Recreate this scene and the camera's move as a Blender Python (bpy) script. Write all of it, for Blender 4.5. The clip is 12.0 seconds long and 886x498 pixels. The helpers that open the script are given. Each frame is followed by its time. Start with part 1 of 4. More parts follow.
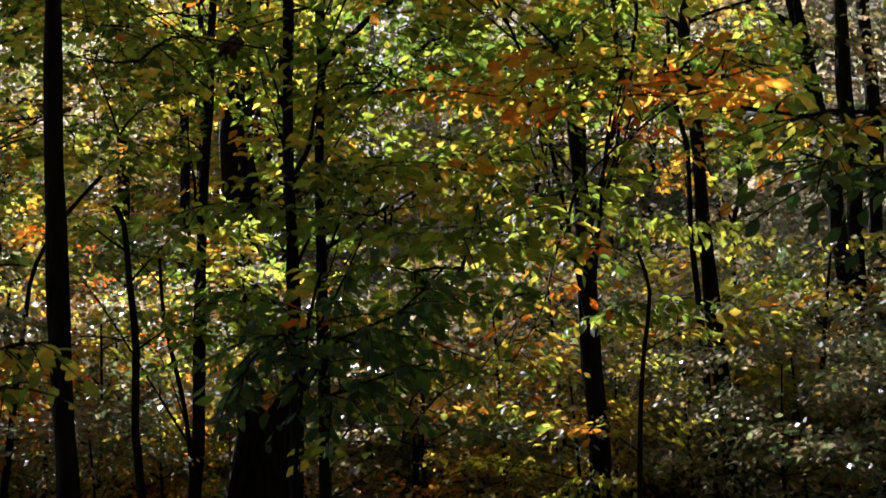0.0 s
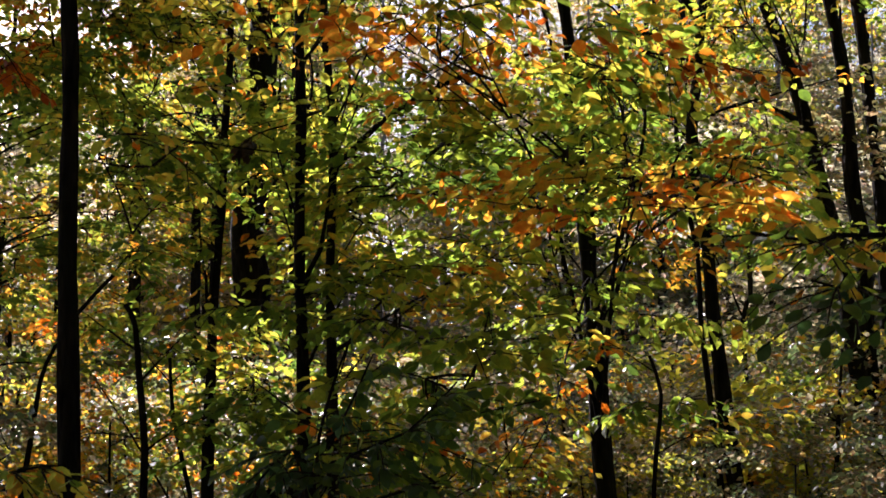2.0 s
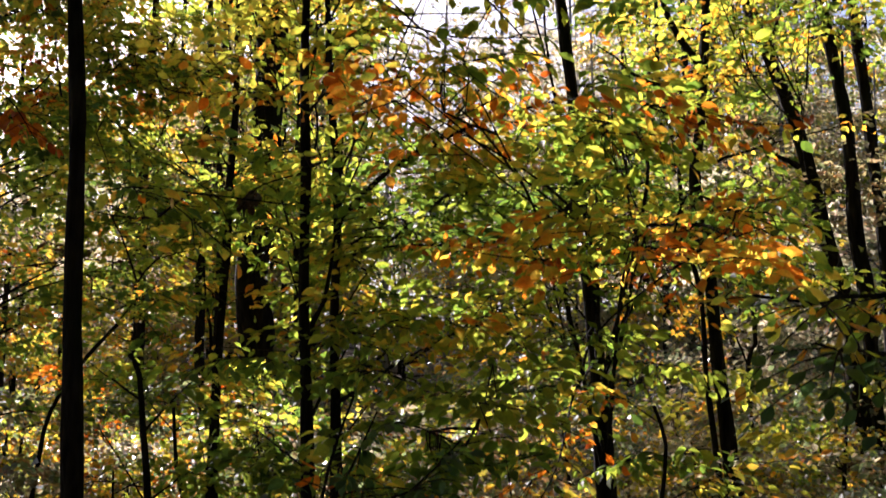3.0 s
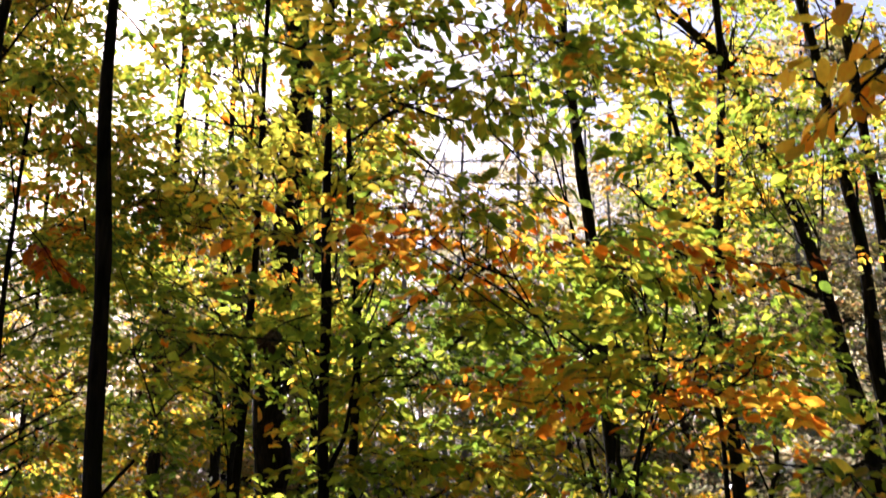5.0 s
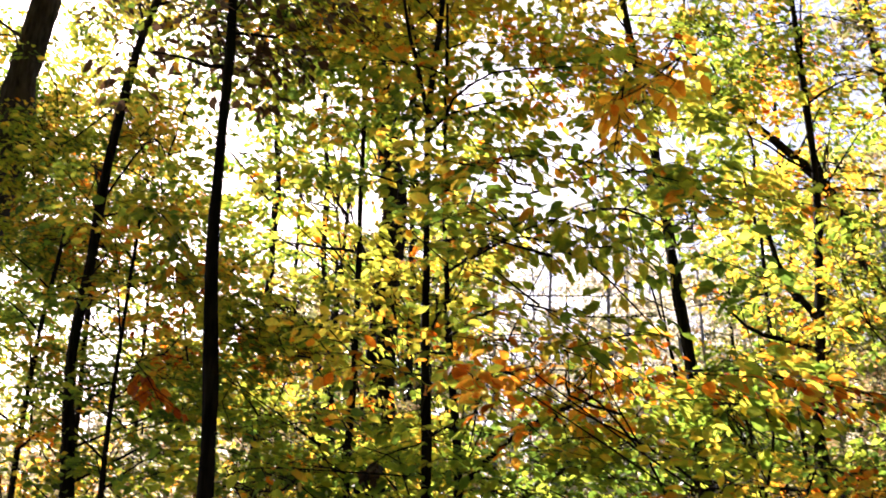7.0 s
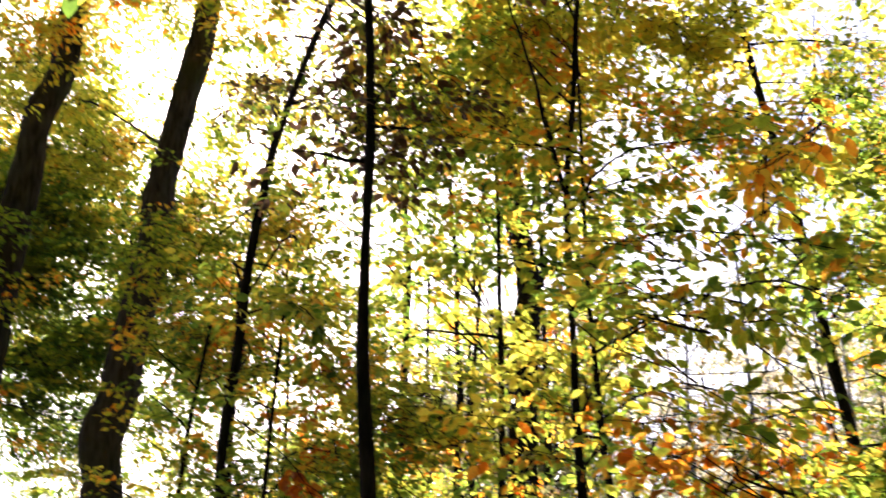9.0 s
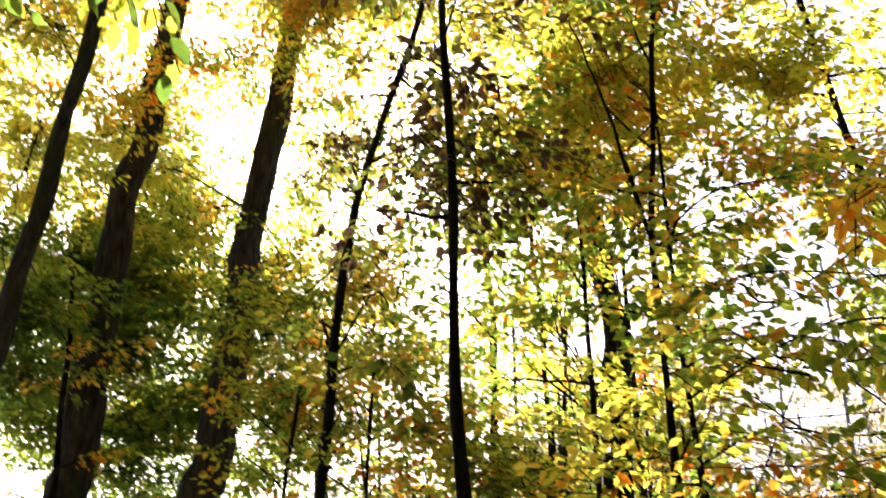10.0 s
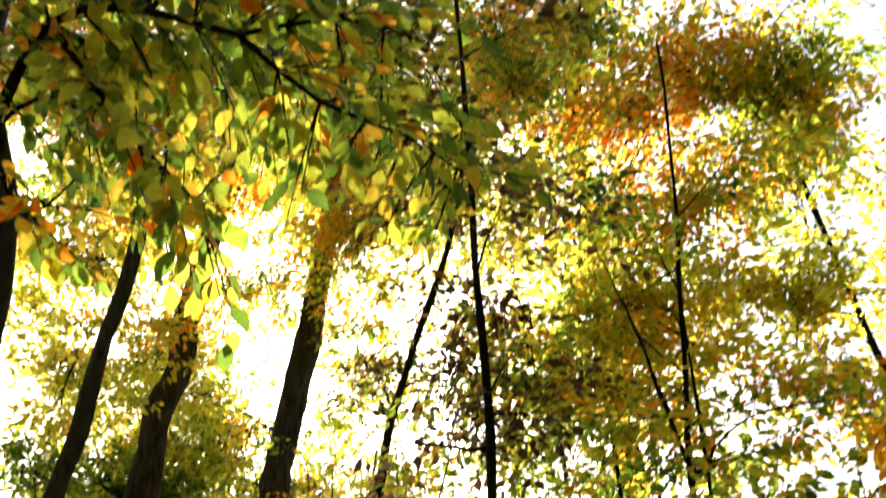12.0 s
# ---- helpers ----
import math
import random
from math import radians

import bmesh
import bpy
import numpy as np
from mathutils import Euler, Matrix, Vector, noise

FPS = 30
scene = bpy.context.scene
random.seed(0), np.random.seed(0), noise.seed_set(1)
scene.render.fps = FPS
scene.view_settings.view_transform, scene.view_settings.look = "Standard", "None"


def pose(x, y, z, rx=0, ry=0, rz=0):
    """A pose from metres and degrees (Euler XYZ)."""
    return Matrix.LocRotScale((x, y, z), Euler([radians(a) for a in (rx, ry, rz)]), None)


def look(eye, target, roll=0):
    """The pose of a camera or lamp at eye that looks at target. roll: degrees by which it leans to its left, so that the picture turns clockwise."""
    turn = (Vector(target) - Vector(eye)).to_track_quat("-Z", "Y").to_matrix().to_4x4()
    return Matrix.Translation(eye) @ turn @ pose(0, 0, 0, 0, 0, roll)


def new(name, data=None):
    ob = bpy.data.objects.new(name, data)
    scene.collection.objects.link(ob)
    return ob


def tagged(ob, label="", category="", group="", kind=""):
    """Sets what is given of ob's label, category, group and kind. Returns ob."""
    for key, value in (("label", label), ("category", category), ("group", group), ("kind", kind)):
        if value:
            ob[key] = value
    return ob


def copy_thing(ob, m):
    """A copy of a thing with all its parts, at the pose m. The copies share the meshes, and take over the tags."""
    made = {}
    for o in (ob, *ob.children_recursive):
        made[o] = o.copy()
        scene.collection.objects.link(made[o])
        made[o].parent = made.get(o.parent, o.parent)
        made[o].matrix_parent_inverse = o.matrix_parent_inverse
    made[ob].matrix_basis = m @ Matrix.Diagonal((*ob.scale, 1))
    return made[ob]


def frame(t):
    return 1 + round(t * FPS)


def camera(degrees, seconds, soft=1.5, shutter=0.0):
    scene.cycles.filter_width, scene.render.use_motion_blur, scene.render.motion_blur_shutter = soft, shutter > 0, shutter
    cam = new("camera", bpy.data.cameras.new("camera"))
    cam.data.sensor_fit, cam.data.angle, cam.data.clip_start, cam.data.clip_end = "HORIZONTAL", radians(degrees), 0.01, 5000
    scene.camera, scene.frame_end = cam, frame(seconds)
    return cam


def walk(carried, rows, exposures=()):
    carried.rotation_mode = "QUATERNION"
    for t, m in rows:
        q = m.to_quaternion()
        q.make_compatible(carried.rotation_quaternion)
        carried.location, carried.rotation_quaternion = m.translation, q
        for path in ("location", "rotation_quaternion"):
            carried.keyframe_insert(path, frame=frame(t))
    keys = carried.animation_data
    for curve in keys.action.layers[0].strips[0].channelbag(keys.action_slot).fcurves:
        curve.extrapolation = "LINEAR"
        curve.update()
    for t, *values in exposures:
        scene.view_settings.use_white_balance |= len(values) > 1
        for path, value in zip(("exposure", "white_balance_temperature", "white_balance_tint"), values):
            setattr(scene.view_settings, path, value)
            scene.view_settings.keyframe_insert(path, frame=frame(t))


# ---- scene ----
EYE, TILT = 1.6, 4.0
cam = camera(41.0, 12.0, soft=1.5, shutter=0.8)
# seconds, place, then yaw, pitch and roll in degrees
ROWS = [
    (0, 0.000, 0.000, 0.000, 0.00, 0.20, -0.26),
    (0.5, -0.001, -0.004, 0.027, 0.11, 1.17, -0.23),
    (1, -0.004, -0.008, 0.053, 0.25, 2.14, -0.39),
    (1.5, -0.008, -0.013, 0.083, 0.35, 3.47, -0.24),
    (2, -0.006, -0.020, 0.112, 0.44, 4.23, -0.18),
    (2.5, -0.004, -0.030, 0.140, 0.57, 5.10, -0.33),
    (3, -0.003, -0.041, 0.169, 0.65, 6.20, -0.16),
    (5, -0.023, -0.102, 0.306, 1.42, 11.74, -0.03),
    (5.5, -0.035, -0.117, 0.341, 1.98, 13.44, 0.29),
    (6, -0.052, -0.138, 0.373, 3.17, 14.94, 0.26),
    (6.5, -0.075, -0.154, 0.402, 4.64, 16.00, -0.12),
    (7, -0.098, -0.159, 0.421, 5.71, 17.05, 0.22),
    (9, -0.229, -0.136, 0.451, 12.02, 21.04, -0.64),
    (9.5, -0.249, -0.144, 0.469, 14.39, 22.13, -1.25),
    (10, -0.258, -0.165, 0.489, 16.16, 23.38, -1.93),
    (10.5, -0.266, -0.202, 0.509, 17.27, 25.21, -2.65),
    (11, -0.270, -0.247, 0.529, 17.96, 27.73, -2.50),
    (11.5, -0.272, -0.292, 0.543, 17.77, 30.73, -2.42),
    (12, -0.264, -0.334, 0.546, 17.11, 33.63, -2.57),
]


def ahead(yaw, pitch):
    y, p = radians(yaw), radians(pitch)
    return Vector((-math.sin(y) * math.cos(p), math.cos(y) * math.cos(p), math.sin(p)))


walk(cam, [(t, pose(0, 0, EYE, TILT) @ look((x, y, z), Vector((x, y, z)) + ahead(yaw, pitch), roll)) for t, x, y, z, yaw, pitch, roll in ROWS],
     exposures=[(0.0, 1.26, 5500, 23), (1.5, 1.34, 5700, 25), (3.0, 1.48, 5800, 26), (5.0, 1.72, 5950, 27), (7.0, 1.99, 6050, 25), (9.0, 2.20, 5900, 22), (10.5, 2.32, 6000, 18), (12.0, 2.28, 6500, 12)])

# ---- light: a low autumn sun ahead and to the left, clear sky ----
SUN_AZ, SUN_EL = -28.4, 31.8
world = bpy.data.worlds.new("world")
scene.world = world
world.use_nodes = True
wn = world.node_tree.nodes
sky = wn.new("ShaderNodeTexSky")
sky.sky_type, sky.sun_disc = "NISHITA", False
sky.sun_elevation, sky.sun_rotation = radians(SUN_EL), radians(SUN_AZ)
sky.dust_density = 3.0
wn["Background"].inputs["Strength"].default_value = 0.062
world.node_tree.links.new(sky.outputs["Color"], wn["Background"].inputs["Color"])
sun = new("sun", bpy.data.lights.new("sun", "SUN"))
sun.data.energy, sun.data.angle, sun.data.color = 5.0, radians(0.55), (1.0, 0.92, 0.79)
sun.matrix_world = look((0, 0, 30), Vector((0, 0, 30)) - Vector((math.sin(radians(SUN_AZ)) * math.cos(radians(SUN_EL)), math.cos(radians(SUN_AZ)) * math.cos(radians(SUN_EL)), math.sin(radians(SUN_EL)))))


# ---- materials ----
def nodes_of(name):
    m = bpy.data.materials.new(name)
    m.use_nodes = True
    t = m.node_tree
    return m, t.nodes, t.links, t.nodes["Principled BSDF"]


def ramp(nodes, stops):
    r = nodes.new("ShaderNodeValToRGB")
    e = r.color_ramp.elements
    while len(e) < len(stops):
        e.new(0.5)
    for el, (p, c) in zip(e, stops):
        el.position, el.color = p, (*c, 1)
    return r


def bark(name, dark, light, moss, scale=1.0):
    m, n, l, b = nodes_of(name)
    co = n.new("ShaderNodeTexCoord")
    mp = n.new("ShaderNodeMapping")
    mp.inputs["Scale"].default_value = (14 * scale, 14 * scale, 3 * scale)
    l.new(co.outputs["Object"], mp.inputs["Vector"])
    fine = n.new("ShaderNodeTexNoise")
    fine.inputs["Scale"].default_value, fine.inputs["Detail"].default_value = 1.6, 8
    l.new(mp.outputs["Vector"], fine.inputs["Vector"])
    ridge = n.new("ShaderNodeTexVoronoi")
    ridge.feature = "DISTANCE_TO_EDGE"
    ridge.inputs["Scale"].default_value = 1.2
    l.new(mp.outputs["Vector"], ridge.inputs["Vector"])
    big = n.new("ShaderNodeTexNoise")
    big.inputs["Scale"].default_value, big.inputs["Detail"].default_value = 1.4, 4
    l.new(co.outputs["Object"], big.inputs["Vector"])
    r1 = ramp(n, [(0.3, dark), (0.7, light)])
    l.new(fine.outputs["Fac"], r1.inputs["Fac"])
    r2 = ramp(n, [(0.52, (0, 0, 0)), (0.68, (1, 1, 1))])
    l.new(big.outputs["Fac"], r2.inputs["Fac"])
    mix = n.new("ShaderNodeMix")
    mix.data_type = "RGBA"
    l.new(r2.outputs["Color"], mix.inputs["Factor"])
    l.new(r1.outputs["Color"], mix.inputs[6])
    mix.inputs[7].default_value = (*moss, 1)
    l.new(mix.outputs[2], b.inputs["Base Color"])
    b.inputs["Roughness"].default_value = 0.92
    b.inputs["Specular IOR Level"].default_value = 0.05
    add = n.new("ShaderNodeMath")
    add.operation = "ADD"
    l.new(fine.outputs["Fac"], add.inputs[0])
    l.new(ridge.outputs["Distance"], add.inputs[1])
    bp = n.new("ShaderNodeBump")
    bp.inputs["Strength"].default_value, bp.inputs["Distance"].default_value = 1.0, 0.035
    l.new(add.outputs[0], bp.inputs["Height"])
    l.new(bp.outputs["Normal"], b.inputs["Normal"])
    return m


def leaf_material(name, stops, patch=0.58, glow=0.76, single=False, sheen=0.42, gloss=0.3):
    """Thin leaves that let light through; colour differs leaf by leaf and in patches of a metre or so."""
    m, n, l, b = nodes_of(name)
    geo, info = n.new("ShaderNodeNewGeometry"), n.new("ShaderNodeObjectInfo")
    noise_t = n.new("ShaderNodeTexNoise")
    noise_t.inputs["Scale"].default_value, noise_t.inputs["Detail"].default_value = 1.1, 3
    l.new(geo.outputs["Position"], noise_t.inputs["Vector"])
    spread = n.new("ShaderNodeMapRange")
    spread.inputs["From Min"].default_value, spread.inputs["From Max"].default_value = 0.33, 0.67
    l.new(noise_t.outputs["Fac"], spread.inputs["Value"])
    mixv = n.new("ShaderNodeMix")
    mixv.inputs[0].default_value = patch
    l.new(info.outputs["Random"] if single else geo.outputs["Random Per Island"], mixv.inputs[2])
    l.new(spread.outputs["Result"], mixv.inputs[3])
    r = ramp(n, stops)
    # blotches within a leaf, where green gives way to gold and brown
    blotch = n.new("ShaderNodeTexNoise")
    blotch.inputs["Scale"].default_value, blotch.inputs["Detail"].default_value = 24, 3
    l.new(geo.outputs["Position"], blotch.inputs["Vector"])
    turn = n.new("ShaderNodeMath")
    turn.operation, turn.inputs[1].default_value, turn.inputs[2].default_value = "MULTIPLY_ADD", 0.4, -0.2
    l.new(blotch.outputs["Fac"], turn.inputs[0])
    total = n.new("ShaderNodeMath")
    l.new(mixv.outputs[0], total.inputs[0])
    l.new(turn.outputs[0], total.inputs[1])
    l.new(total.outputs[0], r.inputs["Fac"])
    vein = n.new("ShaderNodeTexNoise")
    vein.inputs["Scale"].default_value, vein.inputs["Detail"].default_value = 70, 5
    l.new(geo.outputs["Position"], vein.inputs["Vector"])
    vr = n.new("ShaderNodeMapRange")
    vr.inputs["To Min"].default_value, vr.inputs["To Max"].default_value = 0.65, 1.3
    l.new(vein.outputs["Fac"], vr.inputs["Value"])
    hsv = n.new("ShaderNodeHueSaturation")
    l.new(vr.outputs["Result"], hsv.inputs["Value"])
    l.new(r.outputs["Color"], hsv.inputs["Color"])
    l.new(hsv.outputs["Color"], b.inputs["Base Color"])
    b.inputs["Roughness"].default_value = sheen
    b.inputs["Specular IOR Level"].default_value = gloss
    tr = n.new("ShaderNodeBsdfTranslucent")
    lift = n.new("ShaderNodeHueSaturation")
    lift.inputs["Saturation"].default_value, lift.inputs["Value"].default_value = 1.03, 3.5
    l.new(hsv.outputs["Color"], lift.inputs["Color"])
    l.new(lift.outputs["Color"], tr.inputs["Color"])
    ms = n.new("ShaderNodeMixShader")
    ms.inputs[0].default_value = glow
    l.new(b.outputs[0], ms.inputs[1])
    l.new(tr.outputs[0], ms.inputs[2])
    l.new(ms.outputs[0], n["Material Output"].inputs["Surface"])
    return m


DEEP, GREEN, LIME = (0.022, 0.04, 0.009), (0.056, 0.09, 0.011), (0.15, 0.168, 0.019)
YELLOW, GOLD, ORANGE, RUST, BROWN = (0.28, 0.2, 0.025), (0.31, 0.14, 0.018), (0.28, 0.074, 0.009), (0.16, 0.035, 0.006), (0.055, 0.027, 0.012)
GREENISH = [(0.0, DEEP), (0.3, GREEN), (0.58, LIME), (0.76, YELLOW), (0.87, GOLD), (0.94, ORANGE), (1.0, RUST)]
GOLDEN = [(0.0, DEEP), (0.18, GREEN), (0.38, LIME), (0.56, YELLOW), (0.72, GOLD), (0.86, ORANGE), (0.98, RUST)]
FIERY = [(0.0, GREEN), (0.14, LIME), (0.28, YELLOW), (0.42, GOLD), (0.62, ORANGE), (0.97, RUST)]
# dark greens that also stand in for shade on the low layers
DARKGREEN = [(0.0, DEEP), (0.4, GREEN), (0.75, LIME), (0.95, YELLOW)]
# greens with the shade of the nearest boughs put into them
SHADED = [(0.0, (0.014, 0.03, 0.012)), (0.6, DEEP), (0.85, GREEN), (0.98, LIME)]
WITHERED = [(0.0, GREEN), (0.22, (0.022, 0.014, 0.008)), (0.58, BROWN), (0.76, LIME), (0.95, GOLD)]
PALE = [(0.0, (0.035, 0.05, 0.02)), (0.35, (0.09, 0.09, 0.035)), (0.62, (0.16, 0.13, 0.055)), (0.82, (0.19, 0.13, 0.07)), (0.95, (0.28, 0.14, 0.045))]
LIMEY = [(0.0, GREEN), (0.3, LIME), (0.62, (0.25, 0.22, 0.028)), (0.82, YELLOW), (0.95, GOLD)]
# the greyed green and pale stops put bluish glints into the leaf colour
UNDER = [(0.0, (0.012, 0.018, 0.008)), (0.28, (0.045, 0.065, 0.025)), (0.45, (0.11, 0.125, 0.05)), (0.56, BROWN), (0.66, (0.23, 0.21, 0.13)), (0.76, (0.07, 0.042, 0.02)), (0.84, (0.27, 0.16, 0.07)), (0.92, LIME), (0.98, GOLD)]
# the palest stop paints sun glints onto a few fallen leaves
LITTER = [(0.0, BROWN), (0.35, (0.10, 0.06, 0.035)), (0.6, (0.17, 0.11, 0.065)), (0.85, (0.26, 0.19, 0.12)), (0.97, (0.40, 0.33, 0.26))]
greenish, golden, fiery = leaf_material("leaves_green", GREENISH), leaf_material("leaves_golden", GOLDEN), leaf_material("leaves_fiery", FIERY)
limey = leaf_material("leaves_lime", LIMEY)
darkgreen, withered = leaf_material("leaves_dark_green", DARKGREEN), leaf_material("leaves_withered", WITHERED, 0.3, 0.45)
greenish_1, fiery_1 = leaf_material("leaf_green", GREENISH, 0.2, single=True), leaf_material("leaf_fiery", FIERY, 0.25, single=True)
rust_1 = leaf_material("leaf_rust", [(0.0, GOLD), (0.3, ORANGE), (0.75, RUST), (1.0, (0.14, 0.03, 0.012))], 0.2, 0.58, single=True)
amber_1 = leaf_material("leaf_amber", [(0.0, YELLOW), (0.45, (0.33, 0.21, 0.025)), (0.75, (0.34, 0.15, 0.018)), (1.0, ORANGE)], 0.15, 0.86, single=True)
dead_1 = leaf_material("leaf_dead", [(0.0, (0.02, 0.012, 0.008)), (0.6, (0.05, 0.028, 0.016)), (1.0, BROWN)], 0.2, 0.2, single=True)
LIME_AMBER = [(0.0, DEEP), (0.25, GREEN), (0.5, LIME), (0.75, (0.25, 0.23, 0.028)), (0.9, GOLD), (0.97, ORANGE)]
lime_1, limes = leaf_material("leaf_lime", LIME_AMBER, 0.15, 0.55, single=True), leaf_material("leaves_lime_amber", LIME_AMBER, 0.15, 0.55)
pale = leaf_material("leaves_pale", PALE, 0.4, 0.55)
shaded_1, golden_1 = leaf_material("leaf_shaded_green", SHADED, 0.25, single=True, sheen=0.3, gloss=0.7), leaf_material("leaf_golden", GOLDEN, 0.35, single=True)
# greyed yellows: far haze and the sunlit slope are put into the leaf colour
hazy = leaf_material("leaves_hazy", [(0.0, (0.10, 0.11, 0.06)), (0.35, (0.18, 0.17, 0.10)), (0.65, (0.26, 0.23, 0.15)), (0.85, (0.28, 0.21, 0.16)), (0.97, GOLD)], 0.4, 0.6)
undergrowth = leaf_material("leaves_undergrowth", UNDER, 0.4, 0.6, sheen=0.3, gloss=0.75)
litter = leaf_material("leaf_litter", LITTER, 0.3, 0.15, sheen=0.35, gloss=0.6)
# blacker than bark is: the deep shade of backlit trunks is in the colour
bark_shade_dark = bark("bark_shade_dark", (0.003, 0.0026, 0.0022), (0.026, 0.021, 0.017), (0.013, 0.015, 0.008))
# whitish bark, with haze and sunlight on far twigs painted in
bark_hazy = bark("bark_hazy", (0.13, 0.125, 0.13), (0.4, 0.38, 0.39), (0.2, 0.2, 0.18), 0.7)
bark_grey = bark("bark_grey", (0.02, 0.017, 0.015), (0.075, 0.066, 0.056), (0.038, 0.04, 0.022), 0.7)
twig_mat = bark("bark_twig", (0.015, 0.011, 0.009), (0.05, 0.038, 0.028), (0.03, 0.03, 0.016), 3.0)


def soil():
    m, n, l, b = nodes_of("forest_floor")
    co = n.new("ShaderNodeNewGeometry")
    a, c = n.new("ShaderNodeTexVoronoi"), n.new("ShaderNodeTexNoise")
    a.inputs["Scale"].default_value = 9.0
    c.inputs["Scale"].default_value, c.inputs["Detail"].default_value = 0.35, 6
    l.new(co.outputs["Position"], a.inputs["Vector"])
    l.new(co.outputs["Position"], c.inputs["Vector"])
    r = ramp(n, [(0.0, (0.025, 0.017, 0.012)), (0.4, (0.07, 0.046, 0.028)), (0.75, (0.16, 0.11, 0.065)), (1.0, (0.30, 0.24, 0.17))])
    sep = n.new("ShaderNodeSeparateColor")
    l.new(a.outputs["Color"], sep.inputs[0])
    l.new(sep.outputs[0], r.inputs["Fac"])
    g = ramp(n, [(0.45, (0, 0, 0)), (0.62, (1, 1, 1))])
    l.new(c.outputs["Fac"], g.inputs["Fac"])
    mix = n.new("ShaderNodeMix")
    mix.data_type = "RGBA"
    l.new(g.outputs["Color"], mix.inputs["Factor"])
    l.new(r.outputs["Color"], mix.inputs[6])
    mix.inputs[7].default_value = (0.06, 0.06, 0.028, 1)
    l.new(mix.outputs[2], b.inputs["Base Color"])
    b.inputs["Roughness"].default_value = 0.95
    bp = n.new("ShaderNodeBump")
    bp.inputs["Strength"].default_value, bp.inputs["Distance"].default_value = 0.8, 0.05
    l.new(a.outputs["Distance"], bp.inputs["Height"])
    l.new(bp.outputs["Normal"], b.inputs["Normal"])
    return m


soil_mat = soil()
rng = np.random.default_rng(7)


# ---- the ground: a hollow that rises to a wooded slope ----
def ground_z(x, y):
    d = math.hypot(x, y)
    rise = max(0.0, y + 0.25 * x - 15.0)
    z = 15.0 * (1 - math.exp(-rise / 48.0)) - 0.35 * math.exp(-((d - 11) / 5.0) ** 2)
    z += 0.5 * min(1.0, d / 20) * noise.noise((x * 0.07, y * 0.07, 3.1)) + 0.08 * noise.noise((x * 0.6, y * 0.6, 8.0))
    return z


def mesh_object(name, verts, faces, mat, parent=None, label="", smooth=False):
    me = bpy.data.meshes.new(name)
    me.from_pydata([tuple(v) for v in verts], [], faces)
    me.materials.append(mat)
    if smooth:
        me.polygons.foreach_set("use_smooth", [True] * len(me.polygons))
    ob = new(name, me)
    if parent is not None:
        ob.parent = parent
    return tagged(ob, label)


def ground():
    rings = [0.0] + [0.6 * 1.075 ** k for k in range(112)]
    turns = 160
    verts, faces = [(0, 0, ground_z(0, 0))], []
    for r in rings[1:]:
        for k in range(turns):
            a = 2 * math.pi * k / turns
            x, y = r * math.sin(a), r * math.cos(a)
            verts.append((x, y, ground_z(x, y)))
    for k in range(turns):
        faces.append((0, 1 + (k + 1) % turns, 1 + k))
    for i in range(len(rings) - 2):
        o, q = 1 + i * turns, 1 + (i + 1) * turns
        for k in range(turns):
            j = (k + 1) % turns
            faces.append((o + k, o + j, q + j, q + k))
    ob = mesh_object("ground", verts, faces, soil_mat, None, "", True)
    return tagged(ob, "woodland floor of brown leaf litter rising to a slope", "forest floor", kind="structure")


ground()


# ---- leaves and wood ----
LEAF = np.array([(0, 0, 0), (0.24, 0.21, 0.06), (0.52, 0.28, 0.08), (0.82, 0.13, 0.03), (1, 0, -0.08), (0.84, -0.12, 0.03), (0.55, -0.27, 0.08), (0.26, -0.22, 0.06), (0.5, 0, 0.0)])
LEAF_FACES = [(0, 1, 2, 8), (8, 2, 3, 4), (0, 8, 6, 7), (8, 4, 5, 6)]
FAR_LEAF = np.array([(0, 0, 0), (0.5, 0.33, 0.04), (1, 0, 0), (0.5, -0.33, 0.04)])
FAR_FACES = [(0, 1, 2, 3)]


def unit(a):
    return a / np.maximum(np.linalg.norm(a, axis=-1, keepdims=True), 1e-9)


def leaf_cloud(name, place, axis, up, size, mat, parent, far=False, label=""):
    shape, quads = (FAR_LEAF, FAR_FACES) if far else (LEAF, LEAF_FACES)
    axis = unit(axis)
    side = unit(np.cross(up, axis))
    norm = np.cross(axis, side)
    v = place[:, None] + size[:, None, None] * (shape[None, :, :1] * axis[:, None] + shape[None, :, 1:2] * side[:, None] + shape[None, :, 2:] * norm[:, None])
    n, k, q = len(place), len(shape), len(quads)
    idx = (np.arange(n)[:, None, None] * k + np.array(quads)[None]).ravel()
    me = bpy.data.meshes.new(name)
    me.vertices.add(n * k)
    me.vertices.foreach_set("co", v.astype(np.float32).ravel())
    me.loops.add(len(idx))
    me.loops.foreach_set("vertex_index", idx.astype(np.int32))
    me.polygons.add(n * q)
    me.polygons.foreach_set("loop_start", np.arange(n * q, dtype=np.int32) * 4)
    me.polygons.foreach_set("loop_total", np.full(n * q, 4, dtype=np.int32))
    me.update(calc_edges=True)
    me.materials.append(mat)
    ob = new(name, me)
    ob.parent = parent
    return tagged(ob, label, kind="stuff")


